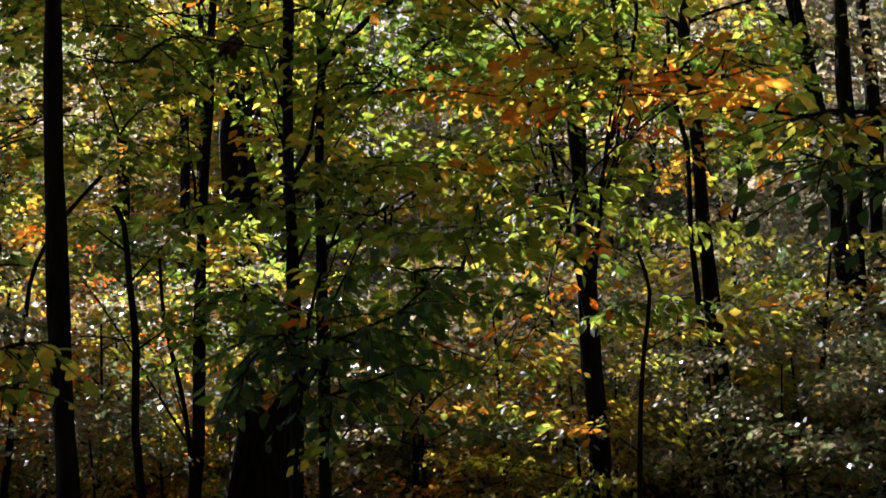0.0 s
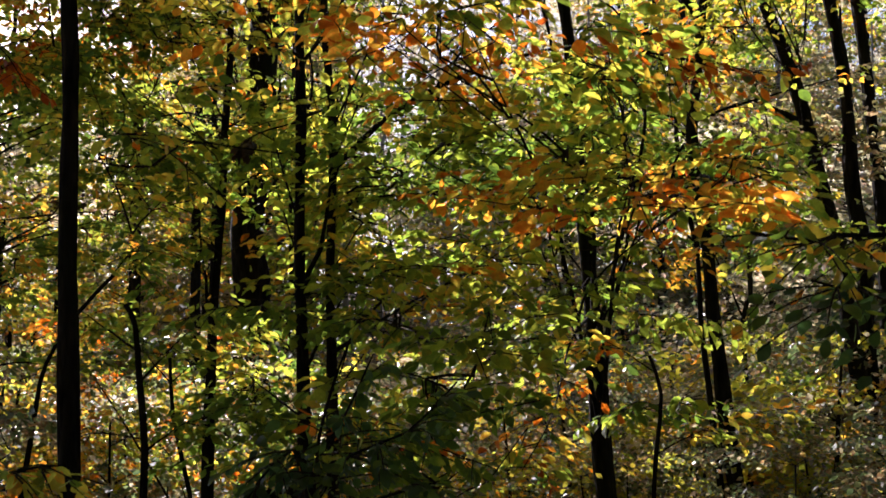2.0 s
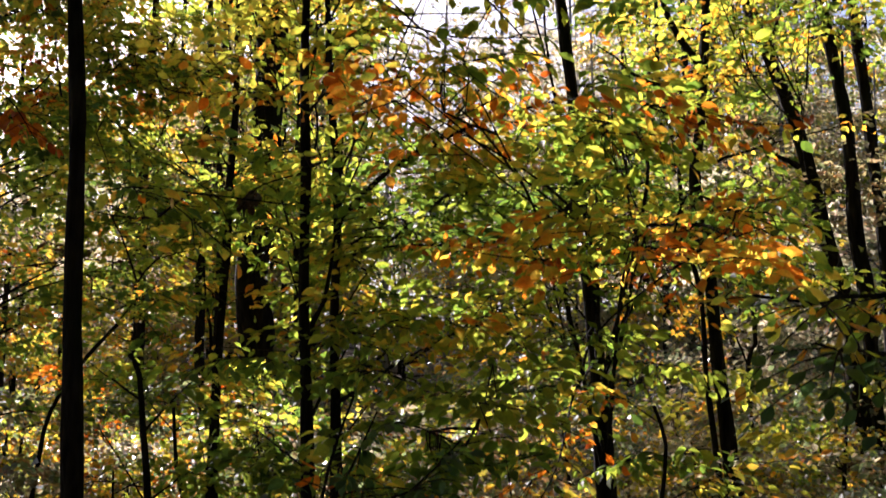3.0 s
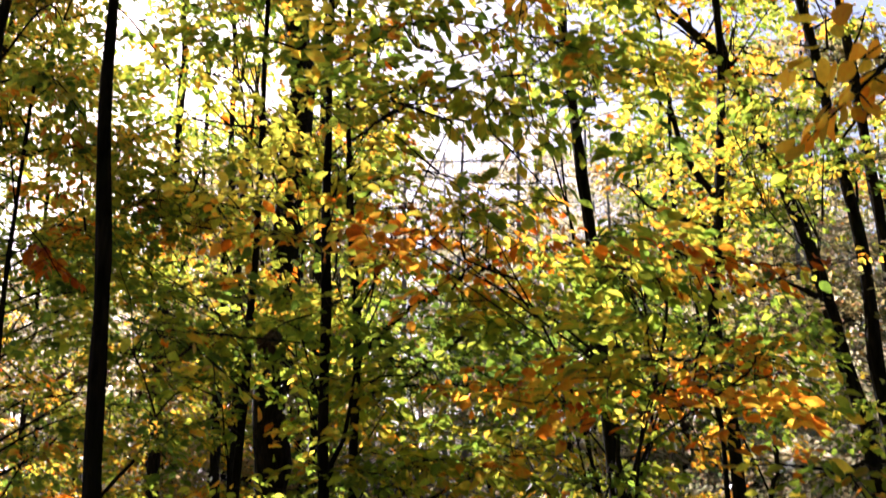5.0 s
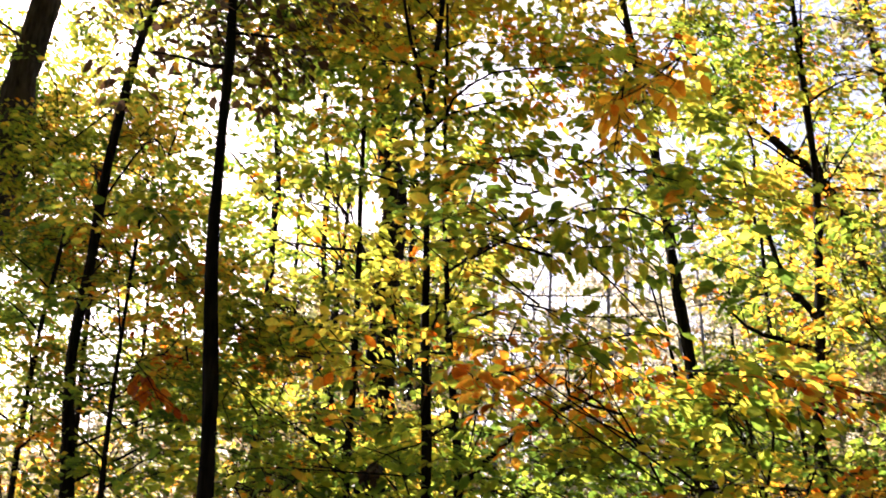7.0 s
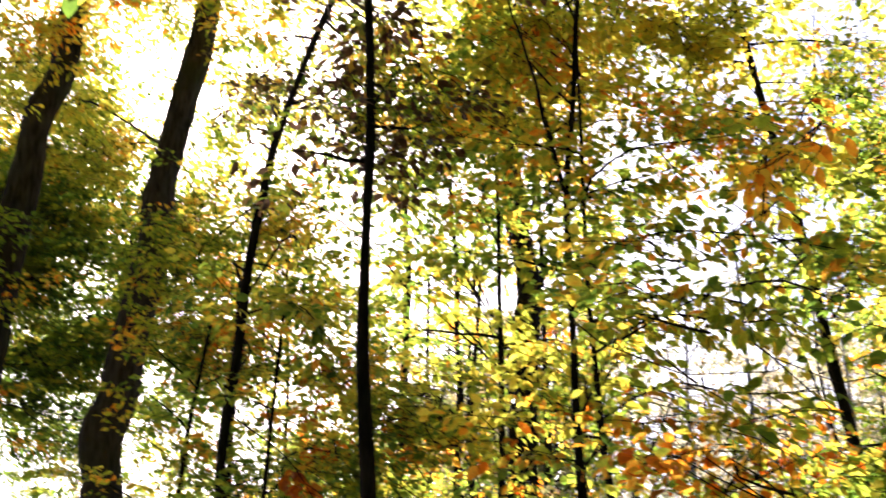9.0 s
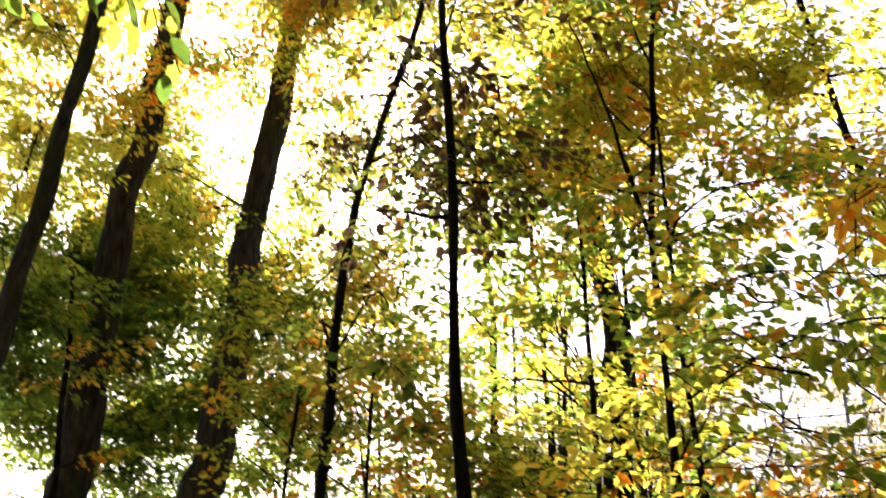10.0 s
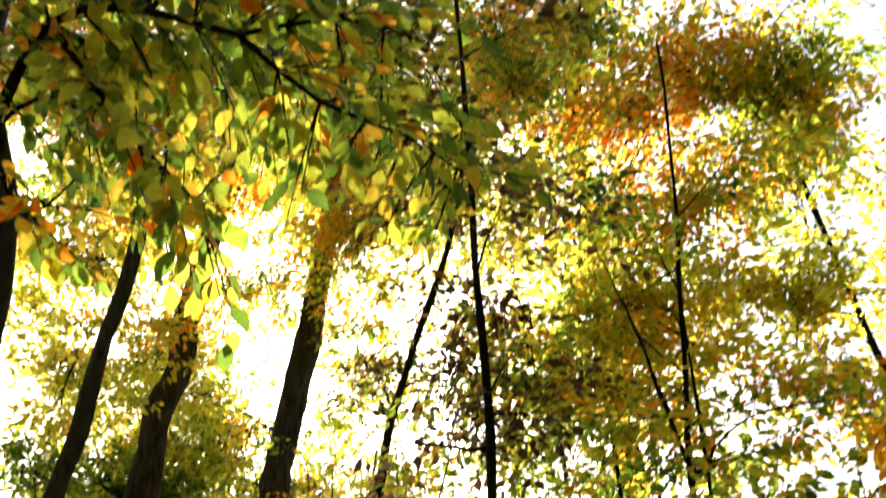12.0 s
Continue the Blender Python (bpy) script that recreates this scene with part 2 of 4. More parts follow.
def tube(points, radii, sides=6, rough=0.0, verts=None, faces=None):
    """A tapered round of wood along points."""
    verts, faces = ([], []) if verts is None else (verts, faces)
    start, n = len(verts), len(points)
    pts = [Vector(p) for p in points]
    side = Vector((1, 0, 0))
    for i, p in enumerate(pts):
        d = (pts[min(i + 1, n - 1)] - pts[max(i - 1, 0)]).normalized()
        if abs(d.dot(side)) > 0.9:
            side = Vector((0, 1, 0))
        u = (side - d * side.dot(d)).normalized()
        w = d.cross(u)
        for k in range(sides):
            a = 2 * math.pi * k / sides
            o = u * math.cos(a) + w * math.sin(a)
            r = radii[i]
            if rough:
                r *= 1 + rough * noise.noise((p.x + o.x * 0.7, p.y + o.y * 0.7, p.z * 1.3)) + 0.5 * rough * noise.noise((9 + o.x * 2.5, o.y * 2.5, p.z * 4.0))
            verts.append(p + o * r)
    for i in range(n - 1):
        for k in range(sides):
            j = (k + 1) % sides
            a, b = start + i * sides, start + (i + 1) * sides
            faces.append((a + k, a + j, b + j, b + k))
    faces.append(tuple(start + (n - 1) * sides + k for k in range(sides)))
    faces.append(tuple(start + k for k in reversed(range(sides))))
    return verts, faces


def smooth_path(points, step):
    """Catmull-Rom through a few points."""
    p = [np.array(q, float) for q in points]
    p = [2 * p[0] - p[1]] + p + [2 * p[-1] - p[-2]]
    out = []
    for i in range(1, len(p) - 2):
        k = max(2, int(np.linalg.norm(p[i + 1] - p[i]) / step))
        for s in np.linspace(0, 1, k, endpoint=False):
            out.append(0.5 * (2 * p[i] + (p[i + 1] - p[i - 1]) * s + (2 * p[i - 1] - 5 * p[i] + 4 * p[i + 1] - p[i + 2]) * s**2 + (3 * p[i] - p[i - 1] - 3 * p[i + 1] + p[i + 2]) * s**3))
    return out + [p[-2]]


def sprays(origins, heads, length, per, size, droop=0.15, flat=0.35):
    """Flat fans of alternate leaves: place, axis, up and size of each leaf."""
    n = len(origins)
    o, h = np.repeat(origins, per, 0), np.repeat(heads, per, 0)
    L = np.repeat(length, per)
    s = rng.uniform(0.02, 1.0, n * per)
    sd = rng.choice([-1.0, 1.0], n * per)
    w = sd * rng.uniform(0, 1, n * per) ** 0.8 * 0.42 * (1.05 - 0.75 * s)
    side = unit(np.cross(np.tile([0, 0, 1.0], (n * per, 1)), h))
    place = o + h * (s * L)[:, None] + side * (w * L)[:, None]
    place[:, 2] += -droop * L * s**2 + rng.normal(0, 0.035, n * per)
    ang = sd * rng.uniform(0.25, 1.2, n * per)
    axis = h * np.cos(ang)[:, None] + side * np.sin(ang)[:, None] + rng.normal(0, 0.28, (n * per, 3))
    axis[:, 2] -= 0.4
    up = np.array([0, 0, 1.0]) + rng.normal(0, flat, (n * per, 3))
    return place, axis, up, size * rng.uniform(0.6, 1.25, n * per)


def limb_path(p0, az, length, rise, sag=0.12):
    a, r = radians(az), radians(rise)
    h = np.array([math.sin(a) * math.cos(r), math.cos(a) * math.cos(r), math.sin(r)])
    k = max(5, int(length / 0.3))
    out, wob = [], np.zeros(3)
    for i in range(k + 1):
        s = i / k
        out.append(np.array(p0) + h * s * length + wob + np.array([0, 0, -sag * length * s * s]))
        wob = wob + rng.normal(0, 0.02 * length / k * 3, 3)
    return out


def leaf_mesh(seed, curl, broad):
    """One toothed oval leaf with a folded midrib, a curl and a stalk, 1 long."""
    r = random.Random(seed)
    outline = [(0.0, 0.0), (0.08, 0.13), (0.24, 0.25), (0.44, 0.29), (0.64, 0.25), (0.82, 0.14), (1.0, 0.0)]
    verts, faces = [], []
    for s, w in outline:
        z = curl * (s - 0.5) ** 2 - curl * 0.25
        verts.append((s, 0, z))
    left = len(verts)
    for s, w in outline[1:-1]:
        z = curl * (s - 0.5) ** 2 - curl * 0.25
        verts.append((s + 0.02, broad * w * r.uniform(0.92, 1.08), z + 0.22 * w + r.uniform(-0.02, 0.02)))
    right = len(verts)
    for s, w in outline[1:-1]:
        z = curl * (s - 0.5) ** 2 - curl * 0.25
        verts.append((s + 0.02, -broad * w * r.uniform(0.92, 1.08), z + 0.22 * w + r.uniform(-0.02, 0.02)))
    n = len(outline)
    for o, flip in ((left, False), (right, True)):
        ring_ = [(0, 1, o)] + [(k, k + 1, o + k, o + k - 1) for k in range(1, n - 2)] + [(n - 2, n - 1, o + n - 3)]
        faces += [tuple(reversed(q)) if flip else q for q in ring_]
    k = len(verts)
    verts += [(-0.22, -0.008, 0.0), (-0.22, 0.008, 0.0), (0.02, 0.012, 0.0), (0.02, -0.012, 0.0)]
    faces.append((k, k + 1, k + 2, k + 3))
    me = bpy.data.meshes.new("leaf")
    me.from_pydata(verts, [], faces)
    me.polygons.foreach_set("use_smooth", [True] * len(me.polygons))
    return me


LEAVES = {}
for mat in (greenish_1, fiery_1, shaded_1, golden_1, dead_1, lime_1, rust_1, amber_1):
    LEAVES[mat] = []
    for k, (curl, broad) in enumerate(((0.3, 0.95), (-0.4, 1.0), (0.8, 0.8), (-0.2, 1.08))):
        me = leaf_mesh(k, curl, broad)
        me.materials.append(mat)
        LEAVES[mat].append(me)
SINGLE = {greenish: greenish_1, fiery: fiery_1, darkgreen: greenish_1, golden: golden_1}


def leaf_object(parent, mesh, place, axis, up, size):
    axis = unit(np.asarray(axis, float))
    sd = unit(np.cross(up, axis))
    nm = np.cross(axis, sd)
    leaf = new("leaf", mesh)
    leaf.parent = parent
    leaf.matrix_basis = Matrix([(axis[k] * size, sd[k] * size, nm[k] * size, place[k]) for k in range(3)] + [(0, 0, 0, 1)])
    return leaf


def tree(name, label, path, r0, r1, mat, limbs, leaf, boughs=(), per=26, fans=5, size=0.089, fan=0.5, flat=0.55, droop=0.15, far=False, sides=14, rough=0.42, twigs=True, base_flare=1.5, category="tree", group="trees of the wood", singles=0, arms=()):
    """A trunk along path (world), bare limbs as (height, azimuth, length, rise) with fans of leaves, and boughs that end in
    leafy clumps: place, half width, half height, fans, leaves."""
    base = np.array(path[0], float)
    root = tagged(new(name), label, category, group)
    root.location = base
    line = smooth_path([np.array(p) - base for p in path], 0.22 if not far else 0.6)
    top = line[-1][2]
    if not far:
        line = [p + 0.5 * r0 * min(1.0, p[2]) * np.array([noise.noise((base[0], base[1], p[2] * 0.9)), noise.noise((base[1], base[0] + 5, p[2] * 0.9)), 0]) for p in line]
    radii = []
    for p in line:
        s = min(1.0, max(0.0, p[2] / top))
        radii.append((r0 + (r1 - r0) * s**0.85) * (1 + (base_flare - 1) * math.exp(-p[2] / (r0 * 2.5))))
    v, f = tube(line, radii, sides, rough)
    mesh_object("trunk", v, f, mat, root, smooth=True)
    zs = np.array([p[2] for p in line])
    tv, tf, lv, lf = [], [], [], []
    fans_of = {}

    def branch(q, rb, thick):
        radii_ = [max(0.002, rb * (1 - 0.88 * k / (len(q) - 1))) for k in range(len(q))]
        if far:
            tube(q, radii_, 3, 0, lv, lf)
        else:
            v, f = tube(q, radii_, 6)
            mesh_object("branch", v, f, thick, root, smooth=True)

    def fan_at(o, az, leaves, from_=None):
        ha, el = az, rng.uniform(-0.15, 0.35)
        h = np.array([math.sin(ha) * math.cos(el), math.cos(ha) * math.cos(el), math.sin(el)])
        ln = fan * rng.uniform(0.6, 1.35)
        fans_of.setdefault(leaves, []).append((o, h, ln))
        if twigs:
            e = [o + h * ln * u + np.array([0, 0, -droop * ln * u * u]) for u in (0, 0.5, 1)]
            tube(e, (0.004, 0.003, 0.0012), 3, 0, tv, tf)
            if from_ is not None:
                mid = (from_ + o) / 2 + rng.normal(0, 0.09, 3)
                tube([from_, mid, o], (0.004, 0.0035, 0.003), 3, 0, tv, tf)

    for z, az, length, rise in limbs:
        i = int(np.argmin(abs(zs + base[2] - z)))
        q = limb_path(line[i], az, length, rise)
        branch(q, min(radii[i] * 0.5, 0.005 + 0.008 * length), mat)
        for k in range(fans):
            s = 0.22 + 0.78 * (k + rng.uniform(0.1, 0.9)) / fans
            c = min(len(q) - 2, int(s * (len(q) - 1)))
            fan_at(q[c] + (q[c + 1] - q[c]) * rng.uniform(0, 1), radians(az) + rng.choice([-1, 1]) * rng.uniform(0.2, 1.25) * (1.1 - 0.5 * s), leaf)
    for thick, points in arms:
        q = smooth_path([np.array(p) - base for p in points], 0.15)
        q = [p + rng.normal(0, 0.012, 3) for p in q]
        branch(q, thick, mat)
        for k in range(len(q) // 3, len(q), 3):
            fan_at(q[k], rng.uniform(0, 2 * math.pi), leaf)
    for x, y, z, wide, high, count, leaves in boughs:
        c = np.array([x, y, z]) - base
        reach = math.hypot(*(c[:2] - line[int(np.argmin(abs(zs - c[2])))][:2]))
        i = int(np.argmin(abs(zs - max(0.6, c[2] - 0.3 * reach - 0.3 * high + rng.uniform(-0.6, 0.5)))))
        p0 = line[i]
        mid = p0 + (c - p0) * 0.5 + np.array([0, 0, 0.12 * reach]) + rng.normal(0, 0.1 * reach, 3)
        q = smooth_path([p0, mid, c], 0.25)
        rb = min(radii[i] * 0.45, 0.004 + (0.0032 if r0 > 0.05 else 0.0014) * np.linalg.norm(c - p0))
        branch(q, rb, mat)
        clumps = max(2, int(round(wide * high / 0.16)))
        for k in range(clumps):
            off = rng.normal(0, 0.5, 3).clip(-1, 1) * (wide, wide * 0.8, high)
            cc = c + off
            j = q[rng.integers(len(q) // 2, len(q))]
            qq = smooth_path([j, (j + cc) / 2 + rng.normal(0, 0.05, 3) + (0, 0, 0.05), cc], 0.2)
            v, f = tube(qq, np.linspace(0.009, 0.004, len(qq)), 4, 0, tv, tf)
            for _ in range(max(1, int(round(count / clumps)))):
                for _ in range(4):
                    # leaves gather in tufts and leave gaps between them
                    o = cc + rng.normal(0, 1, 3) * (0.13 + 0.24 * wide, 0.13 + 0.24 * wide, 0.06 + 0.12 * wide)
                    if noise.noise(tuple((o + base) * 1.25)) > 0.04:
                        break
                fan_at(o, rng.uniform(0, 2 * math.pi), leaves, qq[rng.integers(len(qq) // 2, len(qq))])
    if lv:
        tagged(mesh_object("brushwood", lv, lf, mat, root, smooth=True), kind="stuff")
    if tv:
        tagged(mesh_object("brushwood", tv, tf, mat if mat is bark_hazy else twig_mat, root), kind="stuff")
    for leaves, got in fans_of.items():
        p, a, u, s = sprays(np.array([g[0] for g in got]), np.array([g[1] for g in got]), np.array([g[2] for g in got]), per, size, droop, flat)
        if singles and leaves in SINGLE:
            # the leaves that hang nearest to the path are objects of their own
            order = np.argsort(p[:, 1])
            take, order = order[:singles], order[singles:]
            for i in take:
                leaf_object(root, LEAVES[SINGLE[leaves]][i % 4], p[i], a[i], u[i], s[i])
            p, a, u, s = p[order], a[order], u[order], s[order]
        leaf_cloud("crown", p, a, u, s, leaves, root, far)
    return root


def ring(z0, z1, count, long0, long1, rise=25, az0=0.0, spread=360.0):
    """Limbs round a trunk from z0 to z1; length goes from long0 at the foot to long1 at the top."""
    out = []
    for k in range(count):
        s = (k + rng.uniform(0, 1)) / count
        az = az0 + (spread * ((k * 0.618034) % 1.0) - spread / 2 if spread < 360 else k * 137.5) + rng.uniform(-15, 15)
        out.append((z0 + (z1 - z0) * s, az, (long0 + (long1 - long0) * s) * rng.uniform(0.75, 1.25), rise + rng.uniform(-15, 15)))
    return out


def clumps(leaves, *places):
    """Leafy clumps of one colour, as place, half width, half height and fans."""
    return [(*p[:5], max(2, round((0.85 if p[2] < 4.0 else 0.67) * p[5])), leaves) for p in places]


def foot(x, y):
    return (x, y, ground_z(x, y) - 0.05)


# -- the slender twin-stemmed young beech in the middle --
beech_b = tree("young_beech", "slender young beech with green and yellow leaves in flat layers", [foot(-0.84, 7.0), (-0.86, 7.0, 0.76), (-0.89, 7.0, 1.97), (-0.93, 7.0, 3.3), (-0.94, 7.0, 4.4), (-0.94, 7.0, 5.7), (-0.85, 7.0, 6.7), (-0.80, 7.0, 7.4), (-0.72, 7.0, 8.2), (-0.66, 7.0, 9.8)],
     0.044, 0.01, bark_shade_dark, [(2.0, 35, 1.0, 60), (5.7, 60, 1.2, 30), (6.4, -60, 1.6, 55)] + ring(3.0, 9.6, 8, 1.2, 0.9, 30), greenish, boughs=clumps(golden, (-0.30, 8.80, 10.92, 1.0, 0.9, 212)) + clumps(greenish, (-1.71, 6.60, 3.16, 0.5, 0.1, 7), (-0.57, 7.00, 3.27, 0.5, 0.4, 16), (-1.25, 8.30, 4.66, 0.5, 0.5, 4), (-0.79, 6.80, 5.16, 0.5, 0.7, 24), (-1.71, 9.20, 3.91, 0.8, 0.6, 29)) + clumps(darkgreen, (-0.38, 5.50, 1.54, 0.3, 0.3, 8), (-1.33, 8.90, 1.95, 0.6, 0.5, 42), (-1.30, 8.40, 3.70, 0.6, 0.4, 26), (-0.57, 6.00, 1.74, 0.4, 0.3, 8)) + clumps(limey, (-1.00, 7.90, 7.49, 0.6, 0.7, 61), (-0.88, 7.40, 4.77, 0.4, 0.5, 13), (-1.29, 8.20, 7.03, 0.7, 0.6, 51)) + clumps(golden, (-0.96, 7.40, 5.84, 0.5, 0.6, 26), (-0.77, 7.70, 8.35, 0.6, 0.7, 104)) + clumps(fiery, (-1.25, 7.80, 4.57, 0.3, 0.2, 2), (-1.37, 8.80, 7.23, 0.4, 0.3, 6), (-0.39, 8.80, 11.19, 0.7, 0.5, 10)), singles=45, arms=[(0.016, [(-0.94, 6.95, 5.75), (-1.01, 6.85, 6.13), (-1.11, 6.82, 6.61), (-1.20, 6.82, 7.0), (-1.34, 6.82, 7.53), (-1.47, 6.8, 8.1)]), (0.014, [(-0.93, 6.95, 5.6), (-0.63, 6.6, 5.76), (-0.30, 6.6, 5.88), (0.22, 6.6, 5.88)]), (0.02, [(-0.85, 6.89, 2.43), (-0.80, 6.95, 2.71), (-0.73, 6.95, 3.08), (-0.70, 6.91, 3.29)])])
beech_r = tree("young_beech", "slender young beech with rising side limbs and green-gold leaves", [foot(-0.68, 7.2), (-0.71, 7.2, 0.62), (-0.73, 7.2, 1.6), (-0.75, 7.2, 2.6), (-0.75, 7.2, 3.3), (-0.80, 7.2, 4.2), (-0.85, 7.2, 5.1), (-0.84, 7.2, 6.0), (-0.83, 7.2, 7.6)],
     0.042, 0.009, bark_shade_dark, [(2.1, 140, 1.6, 20)] + ring(4.0, 8.0, 5, 1.2, 0.8, 25), greenish, boughs=clumps(greenish, (-0.57, 7.00, 2.70, 0.5, 0.4, 17), (0.19, 7.00, 2.51, 0.6, 0.3, 20), (0.07, 5.10, 3.95, 0.6, 0.4, 9), (0.15, 6.40, 5.07, 0.7, 0.4, 13), (-0.10, 5.90, 3.46, 0.6, 0.3, 14), (-0.67, 7.90, 3.17, 0.8, 0.4, 29), (0.09, 6.80, 3.37, 0.6, 0.3, 23)) + clumps(darkgreen, (0.10, 5.60, 1.92, 0.5, 0.3, 20), (-0.12, 5.20, 4.04, 0.6, 0.3, 4)) + clumps(fiery, (0.10, 6.00, 1.45, 0.5, 0.2, 3)) + clumps(limey, (-0.77, 6.80, 4.02, 0.4, 0.4, 6), (-0.22, 5.60, 4.60, 0.5, 0.3, 7)), singles=45, arms=[(0.01, [(-0.74, 7.15, 3.06), (-0.42, 6.95, 3.09), (-0.03, 6.75, 3.02)])])

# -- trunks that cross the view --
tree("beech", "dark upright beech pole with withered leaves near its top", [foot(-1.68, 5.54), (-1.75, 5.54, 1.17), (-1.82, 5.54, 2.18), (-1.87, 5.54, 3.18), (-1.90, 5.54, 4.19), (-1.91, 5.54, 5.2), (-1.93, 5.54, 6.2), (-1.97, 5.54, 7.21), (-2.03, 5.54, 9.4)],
     0.055, 0.016, bark_shade_dark, ring(6.3, 9.2, 8, 0.6, 0.7, 15), withered, boughs=clumps(withered, (-2.25, 6.3, 6.1, 0.4, 0.4, 12), (-1.75, 6.1, 6.5, 0.35, 0.5, 12)), arms=[(0.016, [(-1.93, 5.55, 5.35), (-2.15, 5.5, 5.40), (-2.45, 5.4, 5.42)]), (0.012, [(-1.93, 5.55, 5.60), (-1.70, 5.6, 5.58), (-1.50, 5.62, 5.66)]), (0.008, [(-1.93, 5.55, 6.3), (-2.12, 5.6, 6.55), (-2.3, 5.6, 6.62)])])
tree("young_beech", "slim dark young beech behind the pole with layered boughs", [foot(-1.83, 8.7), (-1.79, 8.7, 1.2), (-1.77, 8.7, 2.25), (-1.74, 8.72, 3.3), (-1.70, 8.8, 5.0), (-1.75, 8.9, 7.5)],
     0.05, 0.015, bark_shade_dark, ring(3.4, 7.2, 6, 0.9, 0.7, 30), greenish, boughs=clumps(fiery, (-4.37, 12.20, 2.51, 0.5, 0.4, 25)) + clumps(darkgreen, (-2.00, 8.70, 3.07, 0.5, 0.4, 13), (-2.56, 8.50, 3.15, 0.7, 0.5, 20), (-2.66, 9.50, 4.08, 0.8, 0.5, 24)) + clumps(withered, (-3.04, 10.50, 3.71, 0.5, 0.3, 9), (-2.88, 7.90, 7.39, 0.6, 0.5, 17), (-3.24, 10.20, 9.29, 0.7, 0.7, 30)) + clumps(greenish, (-2.28, 9.70, 2.23, 0.7, 0.5, 44), (-2.10, 8.20, 4.66, 0.8, 0.5, 22), (-3.45, 8.70, 4.65, 0.6, 0.8, 40), (-2.09, 9.10, 4.13, 0.9, 0.5, 28), (-3.38, 8.70, 6.37, 0.7, 0.8, 24), (-3.65, 9.10, 4.09, 0.9, 0.5, 28), (-2.86, 8.50, 5.11, 0.7, 0.3, 6), (-2.55, 9.50, 4.96, 0.7, 0.5, 21)) + clumps(golden, (-3.23, 10.50, 1.58, 0.7, 0.6, 45), (-2.66, 9.60, 4.39, 0.9, 0.6, 60)) + clumps(limey, (-2.28, 8.60, 4.97, 0.8, 0.6, 32), (-4.27, 11.90, 13.13, 1.2, 1.0, 149), (-3.14, 11.40, 11.75, 1.0, 0.6, 65)), arms=[(0.02, [(-1.77, 8.7, 2.3), (-1.84, 8.7, 2.75), (-1.93, 8.7, 3.3)])])
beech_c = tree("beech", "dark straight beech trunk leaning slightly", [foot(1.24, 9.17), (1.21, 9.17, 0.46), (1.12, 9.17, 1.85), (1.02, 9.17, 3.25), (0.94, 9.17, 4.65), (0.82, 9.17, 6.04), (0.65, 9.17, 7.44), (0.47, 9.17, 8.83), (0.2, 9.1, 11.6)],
     0.085, 0.016, bark_shade_dark, ring(6, 11.5, 8, 1.3, 1.3, 25), greenish, boughs=clumps(golden, (0.48, 9.30, 12.00, 1.4, 0.5, 61)) + clumps(golden, (0.73, 8.80, 10.63, 0.8, 0.9, 147)) + clumps(darkgreen, (0.00, 8.40, 3.70, 0.6, 0.4, 34), (0.65, 8.70, 3.60, 0.6, 0.4, 34), (1.75, 9.00, 3.45, 0.6, 0.4, 30), (1.95, 10.50, 4.20, 0.8, 0.5, 40), (2.60, 10.60, 3.60, 0.7, 0.5, 30), (1.07, 10.00, 2.30, 0.6, 0.4, 12), (0.35, 6.90, 5.16, 0.4, 0.4, 12), (1.71, 7.60, 3.28, 0.7, 0.4, 8)) + clumps(greenish, (0.73, 6.30, 4.51, 0.4, 0.6, 24), (0.85, 6.80, 3.66, 0.6, 0.4, 32), (1.46, 10.09, 8.14, 0.6, 0.5, 44), (0.47, 7.40, 2.99, 0.6, 0.3, 18), (1.40, 9.84, 7.70, 0.5, 0.5, 34)) + clumps(limey, (-0.25, 9.00, 7.91, 0.8, 0.6, 62), (0.51, 8.40, 6.83, 0.6, 0.8, 64), (0.11, 8.30, 8.28, 0.7, 0.7, 106), (-0.43, 9.00, 7.00, 0.5, 0.5, 18), (-0.47, 8.80, 8.54, 0.6, 0.5, 51)) + clumps(golden, (0.13, 7.80, 6.82, 0.5, 0.5, 29), (0.33, 8.80, 9.91, 0.9, 0.7, 110), (0.47, 4.90, 3.19, 0.3, 0.1, 6), (1.33, 5.70, 2.90, 0.3, 0.2, 7), (0.38, 5.40, 2.99, 0.4, 0.2, 13), (2.21, 10.66, 4.42, 0.7, 0.5, 8), (1.82, 10.44, 4.23, 0.8, 0.5, 8), (2.45, 11.10, 8.49, 0.9, 0.6, 50)) + clumps(fiery, (-0.30, 4.90, 3.37, 0.3, 0.1, 2), (0.08, 4.90, 3.37, 0.3, 0.1, 3), (0.76, 5.00, 2.71, 0.2, 0.2, 5)), singles=30)
